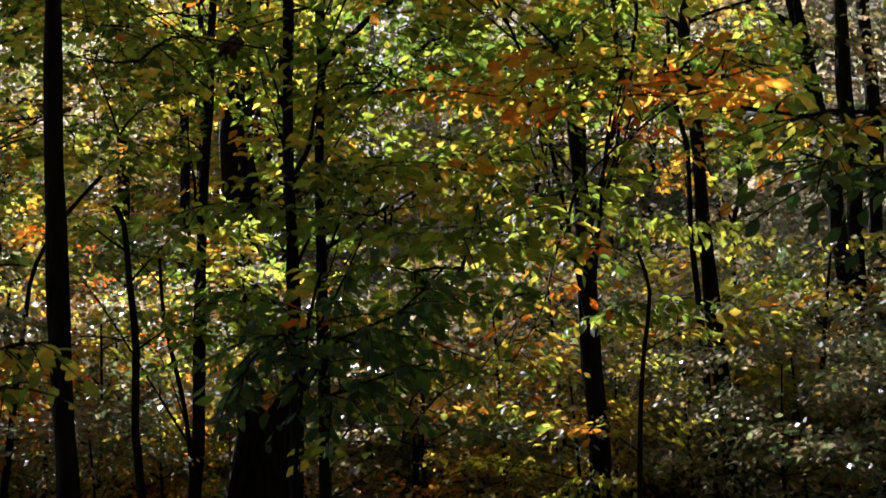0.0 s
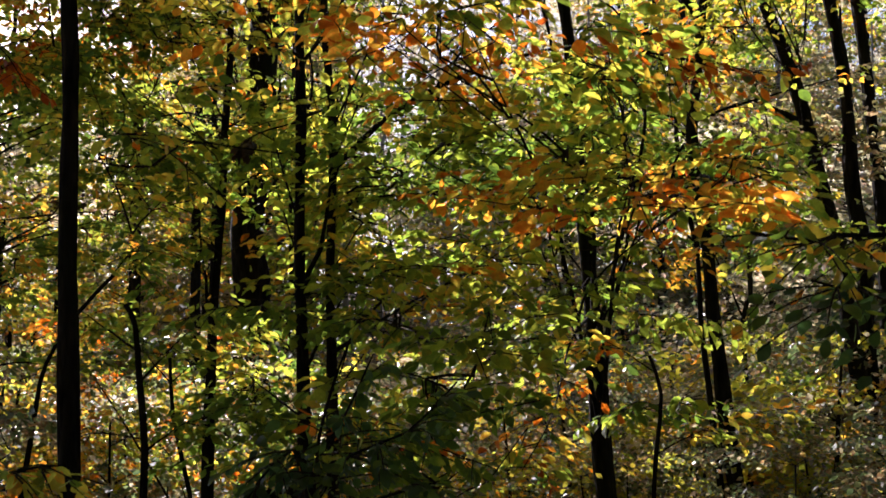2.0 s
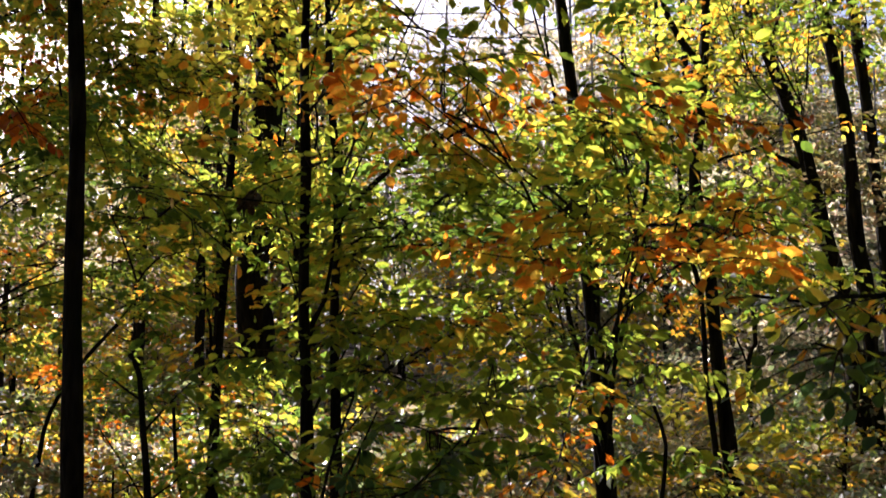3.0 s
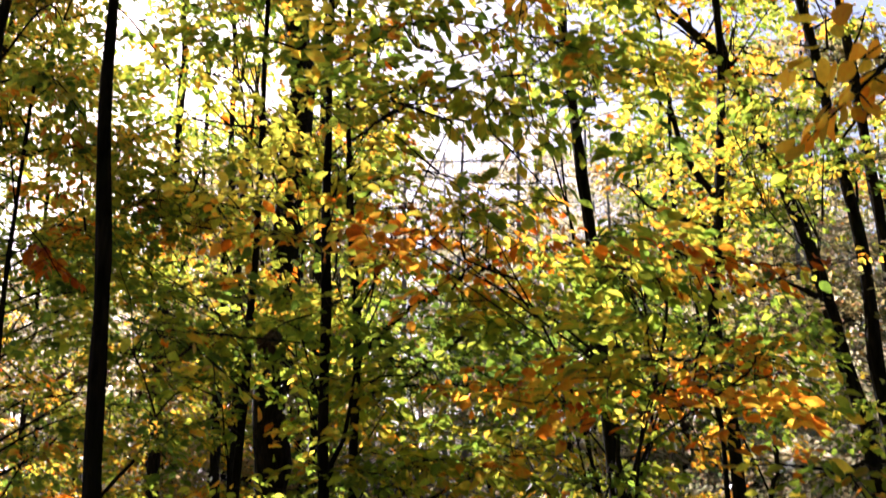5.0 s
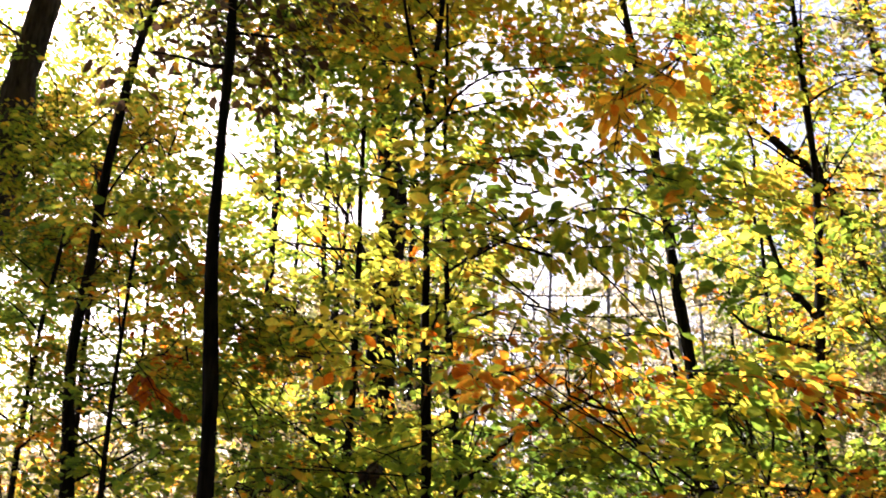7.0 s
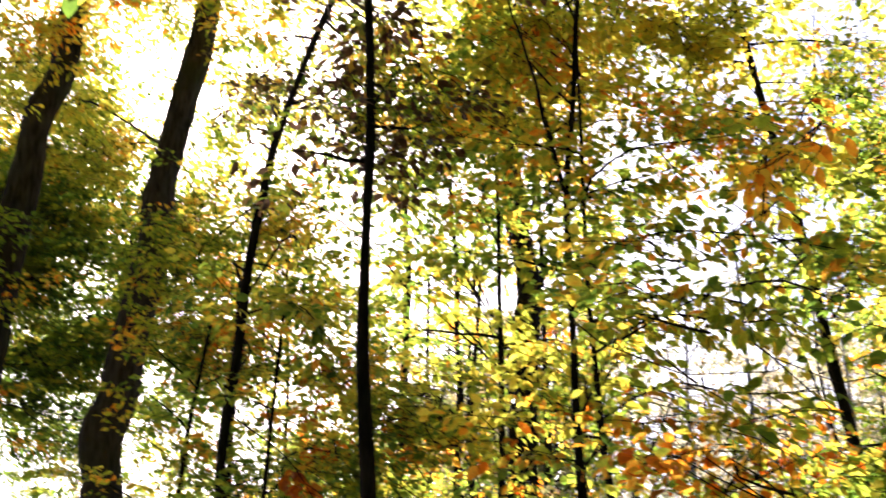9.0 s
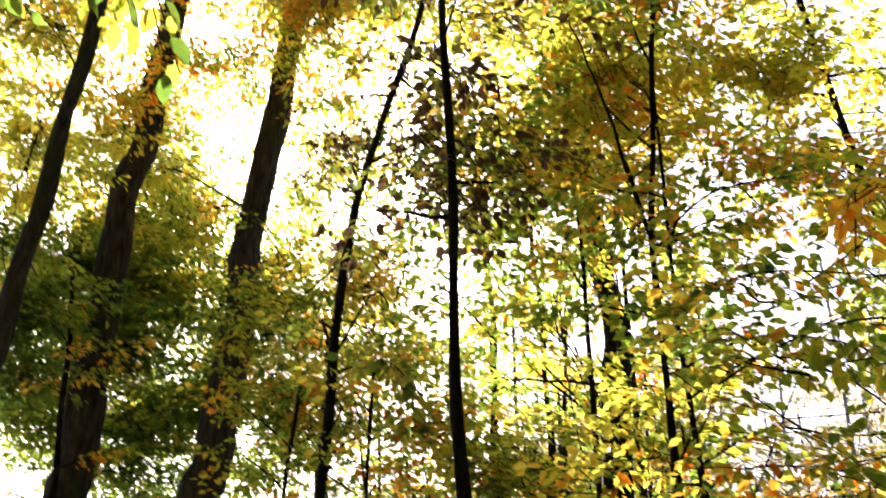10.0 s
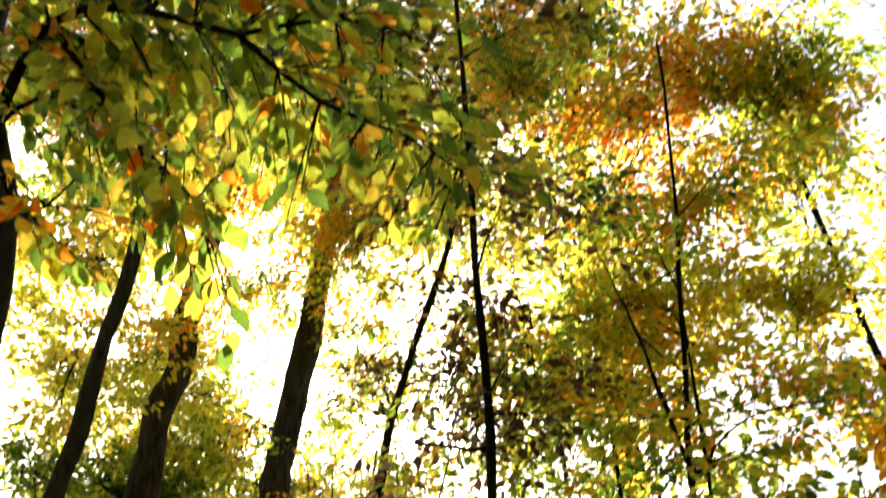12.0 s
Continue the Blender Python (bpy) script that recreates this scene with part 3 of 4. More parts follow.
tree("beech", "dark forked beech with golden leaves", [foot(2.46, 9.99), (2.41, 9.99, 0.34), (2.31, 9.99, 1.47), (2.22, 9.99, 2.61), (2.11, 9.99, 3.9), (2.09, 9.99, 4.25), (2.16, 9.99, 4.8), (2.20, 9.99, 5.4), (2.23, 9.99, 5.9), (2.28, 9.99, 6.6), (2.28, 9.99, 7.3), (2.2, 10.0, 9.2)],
     0.078, 0.022, bark_shade_dark, [(4.3, 100, 1.6, 25)] + ring(5.6, 9.5, 8, 1.4, 1.2, 45), golden, boughs=clumps(hazy, (2.19, 11.80, 1.78, 0.7, 0.7, 26), (2.09, 11.80, 3.38, 0.7, 0.7, 46)) + clumps(golden, (2.61, 11.50, 7.13, 0.8, 1.1, 70), (2.26, 10.60, 5.35, 0.8, 0.8, 70), (1.73, 10.74, 3.57, 0.9, 0.5, 16), (2.45, 11.14, 8.38, 0.9, 0.6, 44)) + clumps(greenish, (2.81, 11.02, 6.88, 0.5, 0.7, 60), (2.3, 10.0, 5.2, 0.7, 0.6, 40), (2.28, 10.92, 4.00, 0.8, 0.4, 34)), fans=3, per=10, size=0.09, arms=[(0.028, [(2.09, 10.04, 4.20), (1.92, 9.98, 4.30), (1.63, 9.84, 4.28), (1.34, 9.68, 4.42)]), (0.035, [(2.14, 9.93, 5.17), (1.97, 9.96, 5.47), (1.81, 9.90, 5.89), (1.74, 9.91, 6.57), (1.68, 9.91, 7.26)]), (0.02, [(1.81, 9.90, 5.89), (1.63, 9.83, 6.28), (1.57, 9.73, 6.82)]), (0.03, [(2.11, 9.93, 4.89), (1.69, 9.92, 5.04), (1.23, 9.79, 5.32)])])
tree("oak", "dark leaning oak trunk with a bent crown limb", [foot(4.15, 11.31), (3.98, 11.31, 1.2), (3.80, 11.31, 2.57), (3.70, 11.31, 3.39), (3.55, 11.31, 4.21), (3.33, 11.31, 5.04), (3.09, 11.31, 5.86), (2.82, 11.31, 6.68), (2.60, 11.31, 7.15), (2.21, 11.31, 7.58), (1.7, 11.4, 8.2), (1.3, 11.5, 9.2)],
     0.105, 0.04, bark_shade_dark, ring(6.5, 9.5, 6, 1.4, 1.4, 45), golden, boughs=clumps(greenish, (3.90, 12.30, 1.69, 0.8, 0.5, 24), (2.93, 9.40, 4.99, 0.9, 0.7, 60)) + clumps(pale, (3.41, 12.40, 4.61, 1.0, 0.8, 177), (2.40, 11.40, 8.70, 0.9, 0.7, 90)) + clumps(greenish, (1.90, 10.40, 8.00, 0.8, 0.6, 60)), fans=3, per=15, size=0.095, arms=[(0.035, [(3.31, 11.15, 4.57), (3.10, 11.11, 4.69), (2.85, 11.08, 4.79)]), (0.03, [(3.09, 11.11, 5.68), (3.26, 11.05, 6.40), (3.35, 11.02, 6.72)]), (0.04, [(2.67, 11.33, 7.10), (2.58, 11.35, 7.62), (2.58, 11.34, 8.15)])])
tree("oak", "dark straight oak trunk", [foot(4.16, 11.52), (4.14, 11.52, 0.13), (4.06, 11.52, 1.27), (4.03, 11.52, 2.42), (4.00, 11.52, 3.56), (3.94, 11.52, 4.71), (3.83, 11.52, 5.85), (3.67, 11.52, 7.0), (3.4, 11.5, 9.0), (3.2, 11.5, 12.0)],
     0.098, 0.035, bark_shade_dark, ring(5.8, 12.0, 14, 1.8, 1.8, 25), golden, boughs=clumps(hazy, (4.66, 15.20, 4.53, 1.3, 1.0, 113), (4.75, 16.20, 2.95, 1.5, 0.9, 226)) + clumps(pale, (4.29, 13.10, 8.55, 1.0, 1.0, 137)), per=22, size=0.105, fan=0.55)
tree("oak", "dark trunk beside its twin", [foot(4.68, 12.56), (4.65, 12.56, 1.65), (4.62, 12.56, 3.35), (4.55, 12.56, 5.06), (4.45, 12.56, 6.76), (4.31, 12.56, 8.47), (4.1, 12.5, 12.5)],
     0.092, 0.04, bark_shade_dark, ring(6.0, 12.5, 14, 1.8, 1.8, 25), golden, per=22, size=0.105, fan=0.55)
# its first seven clumps lie unseen overhead, added to cut skylight
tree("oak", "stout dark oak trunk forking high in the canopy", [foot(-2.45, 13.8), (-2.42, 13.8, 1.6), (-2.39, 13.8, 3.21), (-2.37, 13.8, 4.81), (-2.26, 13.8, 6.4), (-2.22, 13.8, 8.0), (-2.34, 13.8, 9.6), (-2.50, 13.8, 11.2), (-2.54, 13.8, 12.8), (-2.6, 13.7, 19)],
     0.23, 0.08, bark_shade_dark, [(10.2, -70, 2.4, 60)] + ring(6.0, 19.0, 26, 2.2, 2.4, 20), golden, boughs=clumps(greenish, (-1.0, 8.2, 15.4, 1.9, 0.8, 240), (1.3, 7.8, 15.2, 1.8, 0.8, 220), (-3.4, 8.4, 16.2, 1.9, 0.8, 240), (3.2, 8.8, 15.2, 1.9, 0.8, 220), (0.2, 5.4, 13.8, 1.8, 0.7, 220), (-2.6, 5.6, 14.4, 1.8, 0.7, 220), (2.8, 5.4, 13.6, 1.8, 0.7, 200)) + clumps(greenish, (-2.8, 10.5, 7.5, 0.6, 0.6, 27), (-2.4, 10.0, 8.3, 0.6, 0.6, 38), (-3.0, 10.5, 6.7, 0.6, 0.5, 18), (-3.2, 10.5, 7.5, 0.7, 0.6, 26)) + clumps(golden, (-2.55, 9.50, 5.27, 0.8, 0.9, 20), (-2.42, 10.60, 8.27, 1.0, 0.8, 80), (-1.65, 9.60, 12.12, 1.1, 1.1, 178), (-2.26, 9.50, 8.14, 0.9, 0.8, 89), (-2.87, 10.30, 13.49, 1.1, 1.2, 165), (-2.04, 10.00, 13.64, 1.6, 0.6, 96)) + clumps(greenish, (-2.12, 9.60, 6.61, 0.9, 0.9, 14)) + clumps(limey, (-3.00, 11.50, 10.31, 1.0, 1.0, 63), (-1.79, 8.80, 5.80, 0.8, 0.6, 24), (-2.11, 9.50, 9.87, 1.0, 0.8, 92), (-2.86, 10.30, 11.71, 0.8, 0.9, 89)) + clumps(fiery, (-1.51, 9.60, 10.77, 0.6, 0.8, 22)), sides=18, per=22, size=0.105, fan=0.55)
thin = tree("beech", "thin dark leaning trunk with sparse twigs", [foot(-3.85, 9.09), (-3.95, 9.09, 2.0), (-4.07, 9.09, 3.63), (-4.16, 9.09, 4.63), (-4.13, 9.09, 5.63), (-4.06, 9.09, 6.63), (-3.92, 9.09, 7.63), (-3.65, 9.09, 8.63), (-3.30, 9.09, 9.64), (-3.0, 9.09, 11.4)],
     0.078, 0.026, bark_shade_dark, [(8.2, 70, 1.6, 25), (8.8, -60, 1.4, 30)] + ring(9.0, 12.0, 6, 1.3, 1.5, 20), greenish, boughs=clumps(greenish, (-5.2, 12.5, 8.8, 0.7, 0.6, 38), (-4.5, 12.0, 7.6, 0.8, 0.6, 45), (-4.8, 12.5, 9.5, 0.6, 0.6, 33), (-6.0, 13.0, 13.5, 0.8, 0.6, 53)) + clumps(greenish, (-4.3, 11.1, 4.0, 0.7, 0.5, 22), (-3.7, 11.1, 4.3, 0.7, 0.5, 21), (-2.8, 10.8, 4.0, 0.7, 0.5, 18), (-4.2, 10.7, 3.3, 0.7, 0.5, 17), (-3.1, 10.4, 3.4, 0.7, 0.5, 16)) + clumps(greenish, (-3.2, 11.6, 4.9, 0.6, 0.4, 23), (-4.3, 11.6, 4.8, 0.6, 0.4, 19), (-2.7, 10.4, 3.3, 0.6, 0.4, 13)) + clumps(hazy, (-4.6, 13.1, 4.0, 0.6, 0.9, 50)) + clumps(limey, (-4.4, 11.0, 7.3, 0.8, 0.7, 88), (-5.3, 11.5, 12.2, 0.8, 0.8, 87), (-5.6, 11.0, 16.1, 1.9, 0.7, 120)) + clumps(darkgreen, (-4.7, 11.7, 6.5, 0.8, 0.8, 55), (-4.6, 11.6, 15.4, 1.5, 1.2, 413), (-4.5, 11.0, 5.1, 0.9, 0.6, 80), (-4.4, 11.0, 5.6, 1.1, 0.6, 56)) + clumps(withered, (-5.0, 11.5, 10.1, 0.6, 0.7, 35)) + clumps(golden, (-4.5, 12.0, 8.8, 0.7, 0.5, 27), (-4.8, 11.6, 11.6, 0.7, 0.7, 89), (-5.3, 12.5, 7.2, 0.7, 0.8, 26), (-5.9, 12.1, 12.7, 1.4, 1.0, 320), (-5.6, 11.4, 7.0, 0.5, 0.9, 47)) + clumps(greenish, (-5.7, 11.3, 7.8, 0.6, 0.9, 69), (-5.5, 11.4, 8.2, 0.6, 0.7, 38)))
tree("oak", "tall stout grey-brown oak trunk with bark ridges", [foot(-7.6, 12.62), (-7.3, 12.62, 4.0), (-7.16, 12.62, 5.72), (-7.01, 12.62, 7.27), (-6.86, 12.62, 8.83), (-6.67, 12.62, 10.38), (-6.49, 12.62, 11.94), (-6.32, 12.62, 13.49), (-5.97, 12.62, 15.05), (-5.5, 12.6, 18.5), (-5.2, 12.6, 23.0)],
     0.3, 0.1, bark_grey, ring(17.0, 24.5, 22, 2.8, 2.8, 30), greenish, boughs=clumps(greenish, (-9.4, 15.0, 12.4, 0.8, 0.7, 53), (-5.8, 14.0, 8.9, 0.8, 0.8, 61), (-8.8, 15.0, 14.6, 0.8, 0.6, 50)) + clumps(limey, (-8.3, 14.0, 10.6, 0.9, 0.7, 67), (-6.9, 14.5, 11.2, 0.7, 0.6, 41), (-6.6, 14.0, 12.6, 0.6, 0.5, 32), (-7.3, 15.0, 8.3, 0.9, 0.8, 68)) + clumps(golden, (-10.11, 16.60, 11.63, 1.2, 1.5, 379), (-7.50, 16.00, 10.71, 0.9, 1.3, 117), (-7.51, 14.40, 17.25, 1.5, 1.3, 1011)) + clumps(darkgreen, (-8.95, 16.20, 9.29, 1.5, 1.6, 560), (-8.73, 14.60, 20.45, 2.3, 1.5, 915), (-10.43, 16.10, 12.43, 1.4, 1.0, 227), (-8.04, 16.80, 8.99, 1.2, 1.5, 278), (-9.45, 17.00, 10.41, 1.0, 2.0, 340)) + clumps(limey, (-7.57, 16.80, 13.11, 1.0, 1.3, 156), (-6.26, 15.20, 17.45, 1.5, 1.4, 630)), sides=18, per=22, size=0.105, fan=0.55)
tree("oak", "tall stout dark oak trunk wrapped in yellow leaves", [foot(-8.8, 11.91), (-8.68, 11.91, 3.5), (-8.61, 11.91, 5.65), (-8.55, 11.91, 7.5), (-8.39, 11.91, 9.36), (-8.19, 11.91, 11.21), (-7.89, 11.91, 13.07), (-7.48, 11.91, 14.92), (-7.22, 11.91, 16.77), (-6.9, 11.9, 22.5)],
     0.3, 0.1, bark_grey, ring(10.5, 13.5, 7, 0.9, 0.9, 15) + ring(17.0, 23.5, 20, 2.6, 2.6, 25), limey, boughs=clumps(darkgreen, (-10.97, 14.60, 10.58, 1.4, 1.1, 679), (-10.65, 15.10, 8.37, 1.2, 1.1, 360), (-10.10, 13.60, 16.61, 1.6, 1.7, 792), (-9.89, 15.70, 7.25, 2.0, 0.9, 315), (-10.41, 13.90, 9.27, 1.3, 1.8, 956), (-9.86, 15.70, 7.81, 1.9, 1.2, 325)) + clumps(limey, (-9.82, 13.00, 11.24, 1.1, 0.7, 140), (-10.61, 13.50, 12.98, 1.2, 1.2, 112), (-10.46, 15.00, 11.67, 1.0, 0.9, 182)) + clumps(golden, (-10.07, 15.10, 13.65, 1.1, 0.9, 217)), sides=18, per=22, size=0.105, fan=0.55)
tree("beech", "tall smooth leaning beech trunk", [foot(-8.3, 8.71), (-7.9, 8.71, 3.5), (-7.58, 8.71, 5.73), (-7.41, 8.71, 6.9), (-7.22, 8.71, 8.07), (-7.03, 8.71, 9.24), (-6.87, 8.71, 10.41), (-6.6, 8.7, 12.5), (-6.3, 8.7, 16.5)],
     0.145, 0.06, bark_grey, ring(12.0, 17.5, 14, 1.6, 1.8, 25), greenish, boughs=clumps(golden, (-8.24, 8.80, 13.57, 1.6, 1.3, 784), (-8.39, 10.20, 11.54, 1.0, 0.9, 118)) + clumps(limey, (-9.28, 10.80, 10.52, 1.1, 1.0, 216), (-8.41, 8.90, 10.60, 1.0, 1.0, 76), (-8.23, 9.20, 10.79, 0.8, 0.9, 70), (-7.68, 9.40, 13.45, 1.3, 1.3, 369), (-8.64, 9.60, 15.66, 1.9, 0.7, 142)) + clumps(darkgreen, (-9.26, 11.00, 8.25, 0.7, 1.2, 328)), sides=14, per=22, size=0.105, fan=0.55)

# -- far trees, copied over the slope and round behind --
FAR = []
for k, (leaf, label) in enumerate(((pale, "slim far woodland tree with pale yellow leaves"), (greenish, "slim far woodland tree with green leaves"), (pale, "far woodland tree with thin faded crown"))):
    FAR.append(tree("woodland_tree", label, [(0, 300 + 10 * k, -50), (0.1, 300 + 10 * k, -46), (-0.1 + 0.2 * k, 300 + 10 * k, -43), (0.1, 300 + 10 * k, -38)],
                    0.12, 0.04, bark_shade_dark, ring(-48.8, -38.5, 30, 1.8, 1.8, 25), leaf, per=26, fans=6, size=0.17, fan=0.9, flat=1.6, far=True, sides=7, twigs=False))
# never in view: added so that its crown holds back skylight
UNSEEN_TALL = tree("canopy_tree", "tall unseen tree with a broad high crown, added to shade", [(0, 340, -50), (0.15, 340, -46), (-0.1, 340, -40), (0.1, 340, -33)],
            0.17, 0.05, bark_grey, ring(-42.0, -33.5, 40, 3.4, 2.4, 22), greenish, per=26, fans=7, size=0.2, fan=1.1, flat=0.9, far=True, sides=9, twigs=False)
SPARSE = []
for k, label in enumerate(("slim pale tree nearly bare of leaves", "thin tree with sparse haze-paled yellow leaves")):
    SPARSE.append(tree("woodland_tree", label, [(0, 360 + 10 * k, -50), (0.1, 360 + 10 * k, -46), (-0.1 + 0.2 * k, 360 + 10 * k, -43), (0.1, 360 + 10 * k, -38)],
                       0.1, 0.03, bark_hazy, ring(-48.8, -38.5, 36, 1.6, 1.4, 35), hazy, per=(9, 14)[k], fans=6, size=0.13, fan=0.8, flat=1.2, far=True, sides=7))
# the last, lime kind has sunlight put into its leaf colour
SHRUBS = []
for k, leaf in enumerate((undergrowth, hazy, undergrowth, golden, limey)):
    SHRUBS.append(tree("shrub", ("glint-greyed green undergrowth shrub", "haze-paled yellow undergrowth shrub", "dark green undergrowth shrub", "low orange-leaved shrub", "lime-yellow shrub coloured as if sunlit")[k] + " on the forest floor", [(20 + 5 * k, 300, -50), (20 + 5 * k, 300.1, -49), (20.1 + 5 * k, 300.1, -48)],
                       0.03, 0.008, bark_shade_dark, ring(-49.6, -47.9, 14, 1.1, 0.8, 22), leaf, per=30, fans=6, size=0.072, fan=0.6, flat=0.6, far=True, sides=5, twigs=False, category="shrub", group="shrubs of the undergrowth"))


def plant(kinds, x, y, turn, grow, group_z=-0.05):
    t = copy_thing(kinds, pose(x, y, ground_z(x, y) + group_z, 0, 0, turn))
    t.scale = (grow, grow, grow)
    return t


def scatter(kinds, count, near, far_, az0, az1, grow0, grow1, keep_off=1.3, seed=3):
    r = random.Random(seed)
    placed = []
    tries = 0
    while len(placed) < count and tries < count * 40:
        tries += 1
        d = near + (far_ - near) * r.random() ** 0.8
        a = radians(az0 + (az1 - az0) * r.random())
        x, y = d * math.sin(a), d * math.cos(a)
        if any(math.hypot(x - p, y - q) < keep_off for p, q in placed):
            continue
        placed.append((x, y))
        plant(r.choice(kinds), x, y, r.uniform(0, 360), r.uniform(grow0, grow1))


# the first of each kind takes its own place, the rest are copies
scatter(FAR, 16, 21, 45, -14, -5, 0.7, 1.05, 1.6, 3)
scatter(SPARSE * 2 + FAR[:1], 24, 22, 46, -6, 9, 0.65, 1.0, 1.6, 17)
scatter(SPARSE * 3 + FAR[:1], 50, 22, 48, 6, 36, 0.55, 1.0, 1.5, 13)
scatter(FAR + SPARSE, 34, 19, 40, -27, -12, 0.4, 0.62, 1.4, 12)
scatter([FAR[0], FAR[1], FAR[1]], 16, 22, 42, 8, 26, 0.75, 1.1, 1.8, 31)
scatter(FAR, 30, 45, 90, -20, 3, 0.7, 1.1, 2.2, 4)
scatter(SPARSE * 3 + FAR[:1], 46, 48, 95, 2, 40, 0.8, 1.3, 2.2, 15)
scatter(FAR, 22, 26, 50, -70, -24, 0.4, 0.6, 2.0, 8)
scatter(FAR, 50, 50, 110, -75, -20, 0.6, 0.9, 2.5, 9)
# trees behind and to the sides, unseen, added to shut out skylight
scatter(FAR, 44, 8, 42, 75, 255, 1.3, 2.0, 2.2, 5)
scatter(FAR, 14, 12, 40, 45, 75, 1.0, 1.5, 2.2, 10)
scatter(FAR, 14, 14, 40, 255, 285, 1.0, 1.5, 2.2, 11)
DRAB = [SHRUBS[0], SHRUBS[2]] * 4 + [SHRUBS[4], SHRUBS[1], SHRUBS[3], SHRUBS[3]]
scatter(DRAB, 120, 8.8, 18, -32, 28, 0.6, 1.2, 0.65, 6)
scatter([SHRUBS[0], SHRUBS[2], SHRUBS[2], SHRUBS[4]], 32, 11, 17, 4, 27, 0.8, 1.4, 0.9, 41)
scatter([SHRUBS[0], SHRUBS[2], SHRUBS[3], SHRUBS[3]], 32, 10.5, 17, -33, -8, 0.7, 1.3, 0.8, 42)
scatter(DRAB, 50, 18, 36, -35, 30, 1.2, 2.4, 1.6, 7)
scatter([SHRUBS[1], SHRUBS[1], SHRUBS[0]], 22, 21, 42, 3, 32, 1.6, 2.6, 1.6, 14)
scatter([SHRUBS[2], SHRUBS[2], SHRUBS[0]], 22, 12, 24, 13, 32, 0.8, 1.5, 1.0, 21)
scatter([SHRUBS[3], SHRUBS[2]], 10, 10, 20, -31, -9, 0.7, 1.4, 1.0, 16)
# crowns out of view around and above the eye, added to block the sky
for k, (d, a) in enumerate(((4.5, 62), (5.0, 110), (4.6, 165), (5.2, 215), (5.0, 262), (9, 50), (9.5, 88), (9, 130), (9.5, 185), (9, 240), (10, 280), (14, 60), (14, 105), (14, 150), (15, 210), (14, 255))):
    plant(UNSEEN_TALL, d * math.sin(radians(a)), d * math.cos(radians(a)), 47 * k, 0.9 + 0.02 * (k % 5))
for k, (d, a) in enumerate(((5.4, 48), (5.6, -52), (8.5, -68), (8.5, 40))):
    plant(UNSEEN_TALL, d * math.sin(radians(a)), d * math.cos(radians(a)), 30 + 70 * k, 1.05)
UNSEEN_TALL.location = (-17.0, -6.0, ground_z(-17, -6) - 0.05)
for k, ob in enumerate(FAR):
    ob.location = (-30 + 4 * k, 52 + 3 * k, ground_z(-30 + 4 * k, 52 + 3 * k) - 0.05)
for k, ob in enumerate(SPARSE):
    ob.location = (26 + 5 * k, 44, ground_z(26 + 5 * k, 44) - 0.05)
for k, ob in enumerate(SHRUBS):
    ob.location = (7 + k, 24 + 2 * k, ground_z(7 + k, 24 + 2 * k) - 0.05)


def litter_layer(name, label, count, near, far_, az0, az1, size):
    d = near + (far_ - near) * rng.random(count) ** 0.8
    a = np.radians(rng.uniform(az0, az1, count))
    x, y = d * np.sin(a), d * np.cos(a)
    z = np.array([ground_z(p, q) for p, q in zip(x, y)]) + 0.02
    axis = rng.normal(0, 1, (count, 3)) * (1, 1, 0.25)
    up = np.array([0, 0, 1.0]) + rng.normal(0, 0.35, (count, 3))
    ob = leaf_cloud(name, np.stack([x, y, z], 1), axis, up, size * rng.uniform(0.6, 1.4, count), litter, None, False)
    return tagged(ob, label, "leaf litter", kind="stuff")


litter_layer("leaf_litter", "fallen brown leaves strewn over the forest floor, a few pale with painted sun glints", 34000, 8, 34, -32, 28, 0.075)
litter_layer("leaf_litter", "fallen leaves round the standpoint", 5000, 0.8, 8, -180, 180, 0.08)


